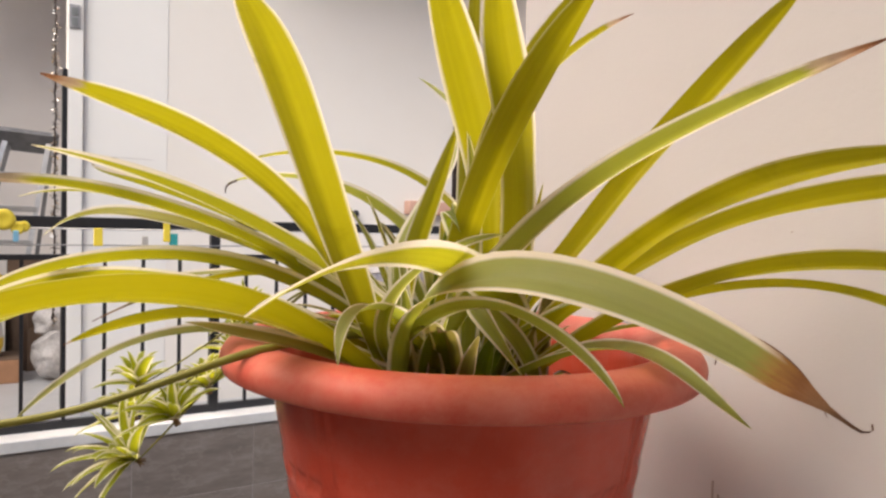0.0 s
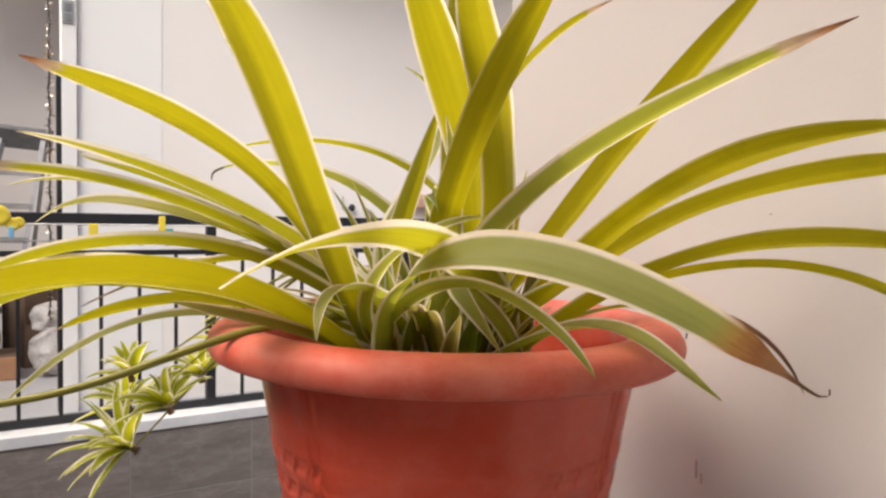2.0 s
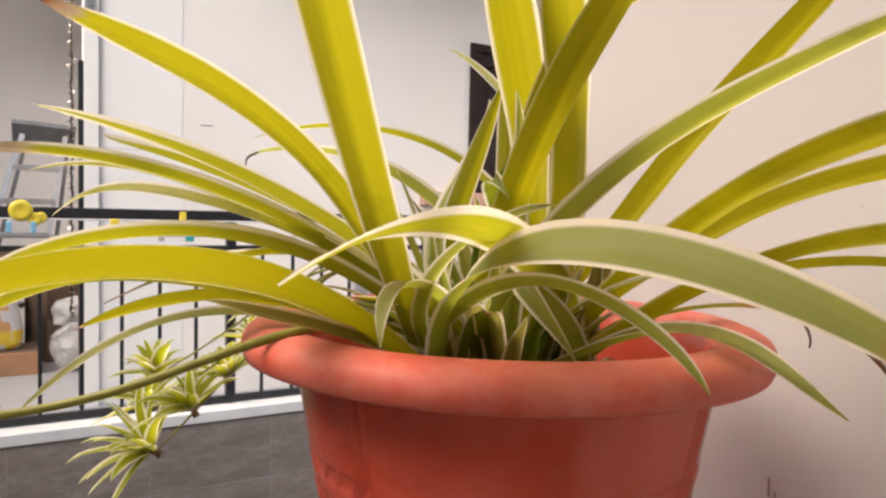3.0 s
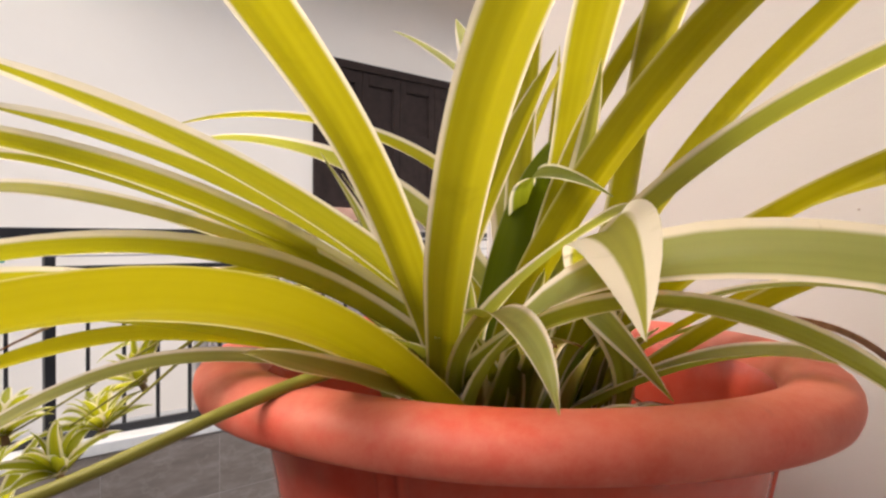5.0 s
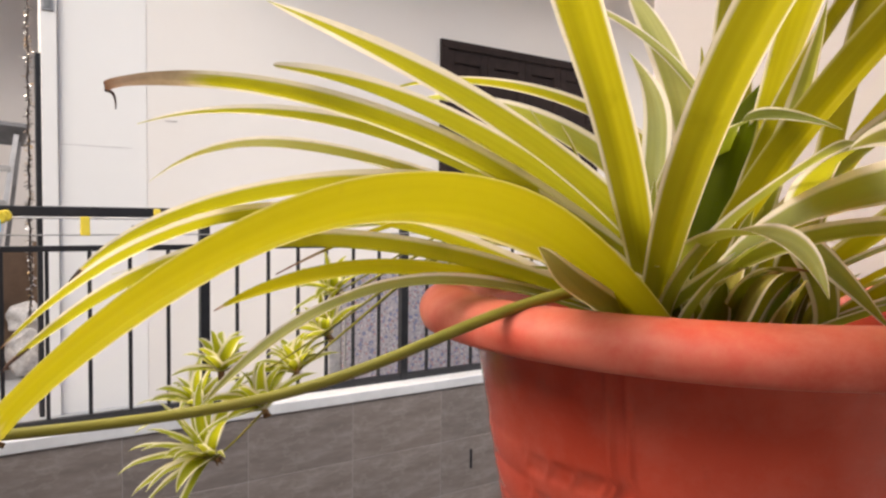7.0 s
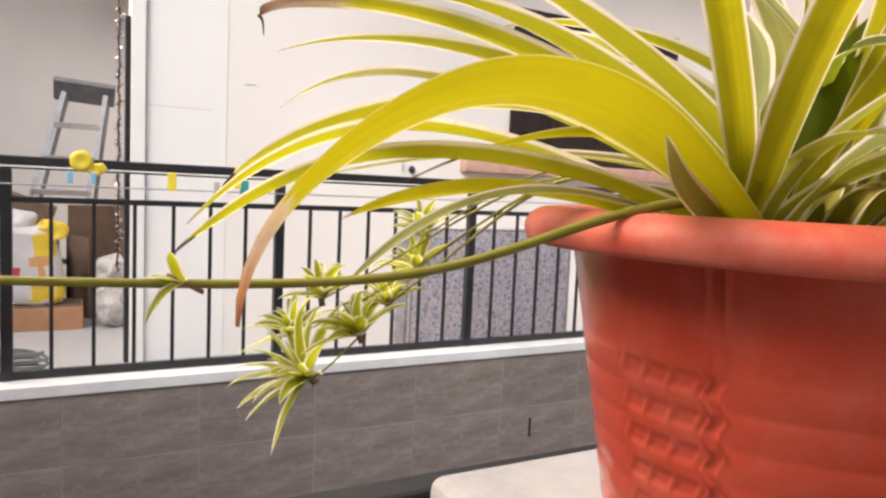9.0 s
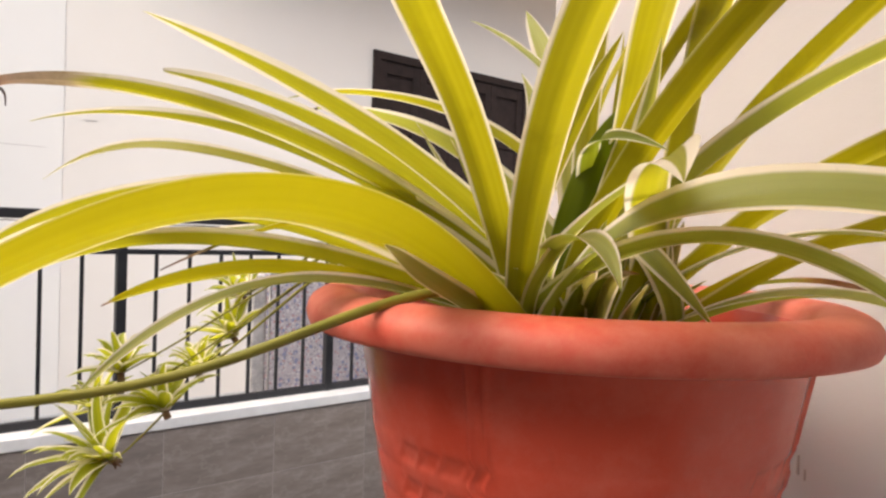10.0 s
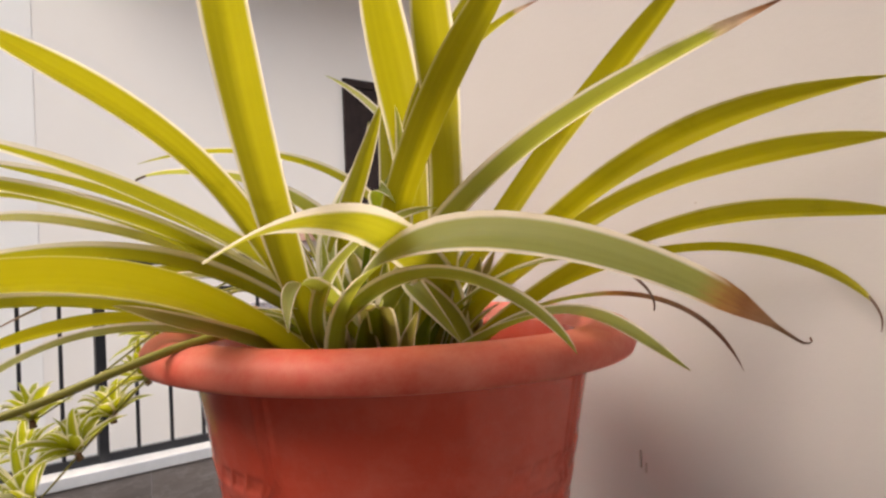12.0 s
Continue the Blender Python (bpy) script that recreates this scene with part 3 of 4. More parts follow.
def leaf(ctrl, width, roll=0.0, tip=0.0, kind="striped", taper=3.5, twist=0.0, blunt=0.0, base=0.55, stray=2.0, pinch=2.0, thread=0.0):
    LEAF_COUNT[0] += 1
    bm = ribbon(ctrl, width, roll, LEAF_COUNT[0], vee=0.22 if width > 0.0195 else 0.36, taper=taper, base=base, turn=twist, blunt=blunt, stray=stray, pinch=pinch)
    label = "leaf with a dry brown tip" if tip else {"sage": "grey-green leaf with cream margins", "dark": "dark green young leaf"}.get(kind, "")
    ob = part("leaf", bm, leaf_of(tip, kind), plant, label, True)
    if thread:
        # the withered end: a thin dark curl
        end, way = Vector(ctrl[-1]) + Vector((0, 0, ZR)), (Vector(ctrl[-1]) - Vector(ctrl[-2])).normalized()
        rng = random.Random(LEAF_COUNT[0])
        side = Vector((rng.uniform(-1, 1), rng.uniform(-1, 1), 0)) * 0.25 * thread
        curl = [end - way * 0.010, end + way * 0.3 * thread, end + way * 0.6 * thread + side * 0.4 - Vector((0, 0, 0.15 * thread)),
                end + way * 0.75 * thread + side - Vector((0, 0, 0.5 * thread)), end + way * 0.6 * thread + side - Vector((0, 0, 0.9 * thread))]
        part("withered_tip", tube_bm(bezier(curl, 12), 0.0009, 6, 0.35), M_withered, ob, "dark brown withered curl", True)
    return ob


# one call a leaf: control points from the crown to the tip, width, roll, start of the dry tip, kind, taper, twist, bluntness, width at the base
leaf([(-.043, -.040, -.030), (-.129, -.026, .061), (-.196, -.047, .080), (-.268, -.095, .058), (-.325, -.117, .041), (-.323, -.100, -.003)], 0.0270, -37, 0.87, "plain", 2.3, -8, 0.42, 0.40)
leaf([(-.022, .011, -.030), (-.087, -.028, .047), (-.123, -.051, .100), (-.154, -.058, .121), (-.193, -.082, .129), (-.241, -.144, .130)], 0.0154, -11, 0.955, "striped", 7.0, -29, 0.25, 0.40)
leaf([(-.034, .017, -.030), (-.089, -.042, .034), (-.127, -.083, .092), (-.156, -.123, .129), (-.184, -.179, .143), (-.211, -.240, .135)], 0.0169, -4, 0, "striped", 7.0, -9, 0.00, 0.40)
leaf([(.001, -.007, -.030), (-.047, -.027, .029), (-.098, -.026, .073), (-.152, -.011, .099), (-.204, -.002, .118), (-.242, -.014, .121)], 0.0143, -27, 0, "fading", 3.5, -16, 0.00, 0.52)
leaf([(-.002, -.021, -.030), (-.083, .006, .074), (-.175, .033, .116), (-.254, .049, .115), (-.288, .074, .104), (-.264, .136, .113)], 0.0170, -46, 0.66, "broad", 1.3, -1, 0.30, 1.00, pinch=0.90, thread=0.009)
leaf([(.016, -.005, -.029), (-.047, -.000, .049), (-.121, .007, .093), (-.186, .017, .110), (-.219, .036, .113), (-.210, .068, .120)], 0.0170, -23, 0, "fading", 3.4, 16, 0.00, 0.98)
leaf([(.009, -.013, -.030), (-.049, -.021, .029), (-.112, .002, .070), (-.166, .047, .102), (-.207, .102, .116), (-.248, .164, .102)], 0.0180, -29, 0, "fading", 2.9, 12, 0.00, 0.76)
leaf([(.024, .001, -.029), (-.028, .036, .040), (-.104, .068, .074), (-.171, .099, .099), (-.204, .145, .108), (-.233, .215, .075)], 0.0190, 22, 0, "broad", 3.6, 21, 0.00, 0.71)
leaf([(.002, -.010, -.030), (-.074, -.008, .041), (-.128, .003, .083), (-.184, .032, .082), (-.257, .078, .064), (-.283, .128, .025)], 0.0190, -27, 0.97, "broad", 4.1, -5, 0.00, 1.00, thread=0.003)
leaf([(.000, .002, -.030), (-.071, .039, .029), (-.142, .064, .065), (-.210, .076, .073), (-.268, .074, .054), (-.311, .058, .008)], 0.0160, -18, 0.985, "broad", 4.2, -26, 0.00, 0.86)
leaf([(.001, -.016, -.029), (-.084, -.021, .030), (-.164, .019, .051), (-.221, .080, .058), (-.249, .115, .040), (-.308, .108, -.007)], 0.0180, -19, 0.985, "broad", 7.0, -13, 0.00, 0.52, thread=0.002)
leaf([(.004, -.005, -.030), (-.049, .018, .015), (-.103, .052, .033), (-.149, .090, .036), (-.187, .114, .027), (-.223, .114, .009)], 0.0180, -24, 0.975, "plain", 4.5, -28, 0.00, 0.56)
leaf([(.001, -.005, -.030), (-.063, -.009, .011), (-.124, .004, .035), (-.174, .026, .041), (-.209, .037, .025), (-.249, .039, -.017)], 0.0140, 20, 0, "pale", 2.0, 22, 0.50, 0.74)
leaf([(.001, -.004, -.030), (-.052, -.015, .002), (-.101, -.024, .020), (-.140, -.040, .029), (-.166, -.063, .043), (-.188, -.080, .047)], 0.0152, -26, 0, "dull", 2.2, -43, 0.00, 0.58)
leaf([(.029, -.018, -.029), (.036, -.035, .037), (-.010, -.051, .066), (-.078, -.092, .079), (-.138, -.148, .088), (-.192, -.184, .062)], 0.0235, -38, 0, "fading", 6.3, 9, 0.00, 0.80)
leaf([(-.040, -.004, -.029), (-.102, -.062, .076), (-.082, -.145, .102), (-.042, -.233, .069), (-.036, -.276, .018), (-.013, -.260, .029)], 0.0235, -50, 0.72, "sage", 2.4, 30, 0.00, 0.80, pinch=0.73)
leaf([(-.053, .026, -.030), (-.072, -.034, .031), (-.066, -.086, .067), (-.062, -.133, .065), (-.057, -.180, .043), (-.047, -.187, .021)], 0.0102, 38, 0, "sage", 5.2, 65, 0.00, 0.64)
leaf([(-.010, -.002, -.030), (.015, -.061, .016), (.026, -.106, .039), (.016, -.142, .038), (.004, -.176, .025), (.021, -.195, .006)], 0.0140, -14, 0, "sage", 3.9, -22, 0.00, 1.00)
leaf([(-.004, .011, -.029), (-.034, .006, .035), (-.069, -.034, .050), (-.111, -.090, .051), (-.141, -.126, .063), (-.144, -.136, .036)], 0.0128, -5, 0, "sage", 4.5, -15, 0.00, 0.47)
leaf([(-.012, .002, -.030), (.050, -.016, .050), (.096, -.032, .109), (.114, -.054, .150), (.114, -.099, .184), (.107, -.161, .224)], 0.0210, 37, 0, "plain", 7.0, 32, 0.00, 1.00)
leaf([(-.020, .006, -.030), (-.041, -.024, .019), (-.029, -.059, .069), (-.004, -.097, .117), (.027, -.150, .144), (.066, -.223, .173)], 0.0193, 18, 0.925, "sage", 6.5, 16, 0.00, 0.53, pinch=0.95)
leaf([(.005, .004, -.030), (.047, -.036, .036), (.061, -.085, .083), (.047, -.143, .112), (.022, -.208, .122), (.003, -.284, .116)], 0.0210, 16, 0, "plain", 5.9, 17, 0.00, 0.63)
leaf([(.000, .002, -.030), (.061, -.025, .040), (.114, -.062, .090), (.155, -.108, .116), (.179, -.164, .122), (.185, -.232, .119)], 0.0210, 37, 0, "plain", 7.0, 21, 0.00, 1.00)
leaf([(.005, -.006, -.030), (.035, -.064, .019), (.054, -.110, .060), (.068, -.151, .081), (.087, -.199, .081), (.116, -.257, .073)], 0.0180, 21, 0, "plain", 7.0, 35, 0.00, 0.99)
leaf([(.001, -.002, -.030), (.071, -.045, .039), (.133, -.090, .072), (.182, -.139, .069), (.204, -.188, .051), (.185, -.217, .021)], 0.0120, 30, 0.96, "plain", 4.9, 24, 0.00, 0.51, thread=0.010)
leaf([(.003, .003, -.030), (.021, -.003, .045), (.015, -.021, .103), (-.020, -.050, .142), (-.072, -.098, .169), (-.127, -.166, .190)], 0.0252, -38, 0, "striped", 7.0, 25, 0.00, 0.90)
leaf([(-.000, -.016, -.030), (.002, -.059, .048), (.000, -.071, .112), (-.016, -.080, .150), (-.060, -.111, .166), (-.106, -.179, .186)], 0.0244, -38, 0, "striped", 7.0, 39, 0.00, 0.80)
leaf([(-.005, .010, -.030), (-.028, -.011, .031), (-.043, -.053, .081), (-.055, -.104, .125), (-.070, -.155, .158), (-.083, -.208, .173)], 0.0170, 10, 0, "plain", 7.0, 11, 0.00, 0.54)
leaf([(-.001, .001, -.030), (.002, .013, .049), (.012, .016, .117), (.032, .009, .173), (.062, -.011, .212), (.102, -.042, .234)], 0.0120, 14, 0.93, "striped", 7.0, 33, 0.00, 0.88, pinch=0.95)
leaf([(-.008, .002, -.030), (-.045, .009, -.003), (-.055, .008, .028), (-.046, -.003, .066), (-.037, -.023, .107), (-.043, -.057, .147)], 0.0136, -0, 0, "striped", 7.0, 12, 0.00, 0.78)
leaf([(-.000, .000, -.030), (.024, .016, .047), (.047, .041, .113), (.067, .080, .167), (.092, .128, .211), (.132, .179, .250)], 0.0234, 8, 0, "pale", 3.9, 35, 0.00, 0.58)
leaf([(-.007, -.007, -.030), (-.063, -.014, .043), (-.073, -.013, .080), (-.038, -.002, .094), (.015, .036, .117), (.060, .110, .172)], 0.0153, 35, 0, "pale", 7.0, -28, 0.00, 1.00)
leaf([(.012, -.003, -.030), (.047, -.000, .040), (.063, .017, .102), (.061, .051, .152), (.053, .100, .192), (.050, .159, .219)], 0.0080, 13, 0, "pale", 7.0, 32, 0.00, 0.63)
leaf([(.014, -.017, -.030), (.059, .013, .061), (.061, .076, .119), (.025, .144, .152), (-.035, .175, .161), (-.111, .146, .132)], 0.0160, -35, 0, "broad", 3.0, 12, 0.00, 0.66)
leaf([(.010, -.016, -.030), (.015, .011, .057), (-.005, .062, .105), (-.043, .111, .127), (-.088, .119, .131), (-.134, .070, .113)], 0.0230, -28, 0, "pale", 3.0, 24, 0.00, 0.62, thread=0.006)
leaf([(.032, -.031, -.030), (.017, -.071, .020), (-.023, -.069, .043), (-.050, -.057, .056), (-.042, -.069, .057), (-.029, -.101, .014)], 0.0126, -1, 0, "sage", 7.0, -31, 0.00, 0.51)
leaf([(-.001, .004, -.030), (.054, -.020, .019), (.106, -.053, .041), (.150, -.091, .040), (.173, -.122, .021), (.171, -.143, -.021)], 0.0068, 33, 0.5, "sage", 5.1, 4, 0.00, 0.60)
leaf([(-.009, .008, -.030), (-.073, -.015, .011), (-.102, -.052, .040), (-.099, -.090, .065), (-.074, -.104, .086), (-.031, -.087, .086)], 0.0092, 2, 0, "pale", 3.0, -48, 0.50, 0.63)
leaf([(-.017, .017, -.029), (.002, -.023, .069), (-.007, -.021, .095), (-.030, -.009, .095), (-.043, -.047, .111), (-.069, -.100, .087)], 0.0191, -17, 0, "deep", 2.1, -47, 0.00, 0.97)
leaf([(-.001, .001, -.030), (-.021, -.019, .035), (-.036, -.044, .092), (-.045, -.076, .140), (-.047, -.117, .175), (-.042, -.166, .199)], 0.0099, -3, 0, "striped", 7.0, 17, 0.00, 0.80)
leaf([(.000, .000, -.030), (.000, .001, .034), (-.002, -.002, .096), (-.007, -.010, .155), (-.015, -.024, .210), (-.026, -.046, .263)], 0.0136, 11, 0, "striped", 4.8, 14, 0.00, 0.55)
# broad inner blade whose dark green stands in for shade low in the crown
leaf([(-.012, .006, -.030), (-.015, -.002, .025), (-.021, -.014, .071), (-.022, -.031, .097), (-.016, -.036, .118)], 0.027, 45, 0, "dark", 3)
leaf([(.003, -.001, -.030), (-.012, -.022, .023), (-.026, -.046, .071), (-.039, -.072, .108), (-.057, -.087, .136)], 0.014, 12, 0, "pale", 3)
leaf([(-.000, -.003, -.029), (-.042, .010, .036), (-.088, .023, .076), (-.143, .039, .068), (-.211, .062, .030)], 0.0148, -30, .93, "plain", 2.2)
leaf([(.025, .005, -.028), (.013, .021, .034), (-.032, .067, .068), (-.121, .151, .066), (-.247, .262, .017)], 0.019, 20, 0, "sage", 2.2)
leaf([(-.006, .000, -.028), (.002, -.040, .030), (.008, -.080, .052), (.008, -.120, .062), (.006, -.155, .062), (.002, -.182, .048)], 0.0075, -25, .86, "sage", 3.0, 0, 0, 0.7, thread=0.012)

# short young leaves in the heart of the plant, some in the shade-darkened green
heart = random.Random(11)
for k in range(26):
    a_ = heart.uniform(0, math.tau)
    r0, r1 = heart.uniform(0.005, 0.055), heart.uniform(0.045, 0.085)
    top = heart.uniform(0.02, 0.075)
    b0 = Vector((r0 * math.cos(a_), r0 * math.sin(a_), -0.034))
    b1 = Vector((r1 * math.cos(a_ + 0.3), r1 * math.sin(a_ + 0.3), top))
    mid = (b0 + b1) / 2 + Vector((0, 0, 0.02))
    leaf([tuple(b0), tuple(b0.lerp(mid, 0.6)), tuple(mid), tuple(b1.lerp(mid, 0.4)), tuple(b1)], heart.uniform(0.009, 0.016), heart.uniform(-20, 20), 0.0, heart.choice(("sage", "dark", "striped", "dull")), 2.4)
# narrow upright leaves between the large ones
for k in range(9):
    a_ = heart.uniform(-0.5, 1.3)
    r0, r1, top = heart.uniform(0.0, 0.03), heart.uniform(0.025, 0.075), heart.uniform(0.10, 0.19)
    b0 = Vector((0.02 + r0 * math.cos(a_), r0 * math.sin(a_), -0.034))
    b1 = Vector((0.02 + r1 * math.cos(a_), r1 * math.sin(a_), top))
    mid = (b0 + b1) / 2 + Vector((0, 0, 0.015))
    leaf([tuple(b0), tuple(b0.lerp(mid, 0.6)), tuple(mid), tuple(b1.lerp(mid, 0.4)), tuple(b1)], heart.uniform(0.010, 0.016), heart.uniform(-25, 25), 0.0, heart.choice(("pale", "striped", "striped")), 2.6)
# sheathing leaf bases crowded round the crown, its shade put into their dark greens
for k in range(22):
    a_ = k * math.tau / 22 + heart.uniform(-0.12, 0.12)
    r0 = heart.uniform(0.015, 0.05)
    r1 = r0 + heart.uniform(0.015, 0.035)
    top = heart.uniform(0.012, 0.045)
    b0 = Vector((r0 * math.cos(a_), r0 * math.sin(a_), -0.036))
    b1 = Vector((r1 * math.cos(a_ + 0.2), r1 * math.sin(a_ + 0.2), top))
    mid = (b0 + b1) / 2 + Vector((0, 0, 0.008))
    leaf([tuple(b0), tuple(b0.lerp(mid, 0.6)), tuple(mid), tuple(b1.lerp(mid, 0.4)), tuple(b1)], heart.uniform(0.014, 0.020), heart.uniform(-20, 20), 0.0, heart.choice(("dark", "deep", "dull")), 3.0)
# low old leaves drooping towards the open side
for k in range(9):
    a_ = math.pi + heart.uniform(-0.75, 0.95)
    r0, r1 = heart.uniform(0.01, 0.04), heart.uniform(0.095, 0.135)
    b0 = Vector((r0 * math.cos(a_), r0 * math.sin(a_), -0.034))
    b1 = Vector((r1 * math.cos(a_ + 0.15), r1 * math.sin(a_ + 0.15), heart.uniform(0.026, 0.04)))
    mid = (b0 + b1) / 2 + Vector((0, 0, heart.uniform(0.028, 0.042)))
    leaf([tuple(b0), tuple(b0.lerp(mid, 0.6)), tuple(mid), tuple(b1.lerp(mid, 0.4)), tuple(b1)], heart.uniform(0.011, 0.017), heart.uniform(-30, 20), heart.choice((0.0, 0.0, 0.8)), heart.choice(("deep", "dull", "sage", "broad")), 2.4)
# arching middle leaves crowded at the back of the heart
crowd = random.Random(23)
for k in range(14):
    a_ = 0.7 + 2.3 * (k + crowd.uniform(0.1, 0.9)) / 14
    r0, r1, top = crowd.uniform(0.0, 0.035), crowd.uniform(0.055, 0.105), crowd.uniform(0.06, 0.115)
    b0 = Vector((r0 * math.cos(a_), r0 * math.sin(a_), -0.034))
    b1 = Vector((r1 * math.cos(a_ + 0.15), r1 * math.sin(a_ + 0.15), top))
    mid = (b0 + b1) / 2 + Vector((0, 0, 0.026))
    leaf([tuple(b0), tuple(b0.lerp(mid, 0.6)), tuple(mid), tuple(b1.lerp(mid, 0.4)), tuple(b1)], crowd.uniform(0.012, 0.018), crowd.uniform(-30, 30), 0.0, crowd.choice(("pale", "broad", "sage", "striped")), 2.6)
# withered leaves lying curled on the soil
for k in range(14):
    a_ = heart.uniform(-2.9, -0.2)
    r0, r1 = heart.uniform(0.03, 0.06), heart.uniform(0.075, 0.096)
    b0 = Vector((r0 * math.cos(a_), r0 * math.sin(a_), -0.030))
    turn = heart.uniform(-0.7, 0.7)
    b1 = Vector((r1 * math.cos(a_ + turn), r1 * math.sin(a_ + turn), heart.uniform(-0.026, -0.008)))
    mid = (b0 + b1) / 2 + Vector((0, 0, heart.uniform(0.012, 0.03)))
    leaf([tuple(b0), tuple(b0.lerp(mid, 0.7)), tuple(mid), tuple(b1.lerp(mid, 0.3)), tuple(b1)], heart.uniform(0.005, 0.010), heart.uniform(-40, 40), heart.choice((0.02, 0.5, 0.6)), "sage")


# ---- runners and plantlets ----
def runner(ctrl, radius, label="", count=40):
    return part("runner", tube_bm([p + Vector((0, 0, ZR)) for p in bezier(ctrl, count)], radius, 10, 0.6), M_stem, plant, label, True)


runner([(-0.069, -0.022, 0.027), (-0.146, -0.018, 0.032), (-0.191, -0.013, 0.008), (-0.213, 0.001, -0.016), (-0.246, 0.014, -0.012), (-0.312, 0.017, -0.012), (-0.395, 0.024, -0.008)], 0.0025, "thick olive runner stem arching over the pot's rim")
runner([(-.01, .03, -.02), (-.05, .12, .10), (-.03, .20, .03), (-.05, .30, -.03), (-.075, .382, -.089)], 0.0017, "thin runner hanging over the pot's rim")
runner([(-.075, .382, -.089), (-.090, .372, -.100), (-.113, .366, -.118), (-.128, .392, -.150), (-.141, .423, -.172)], 0.0014)
runner([(0., .03, -.02), (-.05, .12, .10), (-.04, .22, .03), (-.08, .32, -.03), (-.145, .379, -.081)], 0.0013)
runner([(.0, .03, -.02), (-.03, .14, .09), (-.02, .22, .05), (-.02, .32, .01), (-.023, .409, -.020)], 0.0013)
runner([(-.02, .03, -.02), (-.06, .12, .10), (-.03, .20, .03), (-.07, .32, -.05), (-.133, .500, -.142)], 0.0013)
runner([(.01, .03, -.02), (-.04, .13, .09), (-.02, .20, .04), (-.03, .31, -.01), (-.045, .390, -.058)], 0.0014)


def plantlet(at, count, size, seed, facing=(0, 0, 1), spread=1.0, roots=False, knob=0.0034, blade=0.0112):
    """A tuft of small arching striped leaves on a runner's end."""
    rng = random.Random(seed)
    c = Vector(at)
    up = Vector(facing).normalized()
    e1 = up.orthogonal().normalized()
    e2 = up.cross(e1)
    knot = tube_bm([c + Vector((0, 0, ZR)) + up * d for d in (-0.008, -0.004, 0.0, 0.006)], knob, 8, 0.7)
    if roots:
        for k in range(6):
            a_ = rng.uniform(0, math.tau)
            d = (e1 * math.cos(a_) + e2 * math.sin(a_)) * 0.005 - up * 0.007
            tube_bm([c + Vector((0, 0, ZR)) - up * 0.004, c + Vector((0, 0, ZR)) - up * 0.004 + d], 0.0015, 6, 0.5, bm=knot)
    tuft = part("plantlet", knot, M_dry_root, plant, "young spider plantlet hanging on its runner", True)
    for k in range(count):
        a_ = k * 2.4 + rng.uniform(-0.3, 0.3)
        lift = 0.1 + 0.9 * (k / count)
        out_ = (e1 * math.cos(a_) + e2 * math.sin(a_)) * spread * (1.1 - lift * 0.8)
        L = size * rng.uniform(0.75, 1.1) * (1.0 - 0.25 * k / count)
        d0 = (out_ * 0.8 + up * (0.3 + lift)).normalized()
        d1 = (out_ + up * lift * 1.0).normalized()
        d2 = (out_ * 1.1 + up * lift * 0.6 + Vector((0, 0, -0.45))).normalized()
        p0 = c
        p1 = p0 + d0 * L * 0.28
        p2 = p1 + d1 * L * 0.27
        p3 = p2 + d1 * L * 0.25
        p4 = p3 + d2 * L * 0.25
        bm = ribbon([tuple(q) for q in (p0, p1, p2, p3, p4)], rng.uniform(0.95, 1.25) * blade, rng.uniform(-25, 25), seed * 100 + k, rows=11, cols=4, vee=0.35, taper=2.6, base=0.75)
        part("leaf", bm, leaf_of(0.0, "young"), tuft, "", True)


plantlet((-.141, .423, -.168), 24, 0.092, 1, (-.75, .0, .55), roots=True, blade=0.0135)
plantlet((-.133, .500, -.140), 18, 0.066, 2, (-.35, .1, .8), blade=0.0130)
plantlet((-.145, .379, -.079), 13, 0.056, 3, (-.15, .1, 1), blade=0.0125)
plantlet((-.075, .382, -.088), 17, 0.056, 4, (-.2, .1, 1), blade=0.0125)
plantlet((-.111, .366, -.114), 17, 0.060, 5, (-.4, .1, .9), blade=0.0125)
plantlet((-.040, .390, -.057), 16, 0.058, 6, (-.5, .1, .8), blade=0.0125)
plantlet((-.023, .409, -.019), 15, 0.058, 7, (-.5, .0, .8), blade=0.0125)
plantlet((-.318, .016, -.010), 3, 0.019, 8, (-.9, .0, .5), spread=0.5, knob=0.0009, blade=0.0045)


# ---- clothes line with pegs in the shaft ----
LW = 2.85


def make_lines():
    for z, mat, r, lab in ((0.045, M_white_cord, 0.0035, "thin white washing line strung across the shaft"), (-0.022, M_wire, 0.0028, "thin grey wire strung across the shaft")):
        pts = [(-5.0 + 14.0 * k / 40, LW, ZR + z + 0.00012 * (k - 13) ** 2) for k in range(41)]
        ob = part("washing_line", tube_bm(pts, r, 8), mat, None, "", True)
        tagged(ob, lab, "washing line")


make_lines()


def make_peg(at, mat, label, tall=0.075, wide=0.034):
    g = thing("clothes_peg", at, label, "clothes peg", "pegs on the washing line")
    x, y, z = at
    for sgn in (-1, 1):
        bm = bmesh.new()
        box_bm(-wide / 2, wide / 2, 0.0, 0.008, -tall / 2, tall / 2, 0.003, bm=bm, m=Matrix.Translation((x, y + sgn * 0.006 - 0.004, z)) @ Matrix.Rotation(radians(6 * sgn), 4, "X"))
        part("jaw", bm, mat, g)
    part("spring", tube_bm([(x - wide * 0.3, y, z + 0.004), (x + wide * 0.3, y, z + 0.004)], 0.005, 8), M_wire, g)


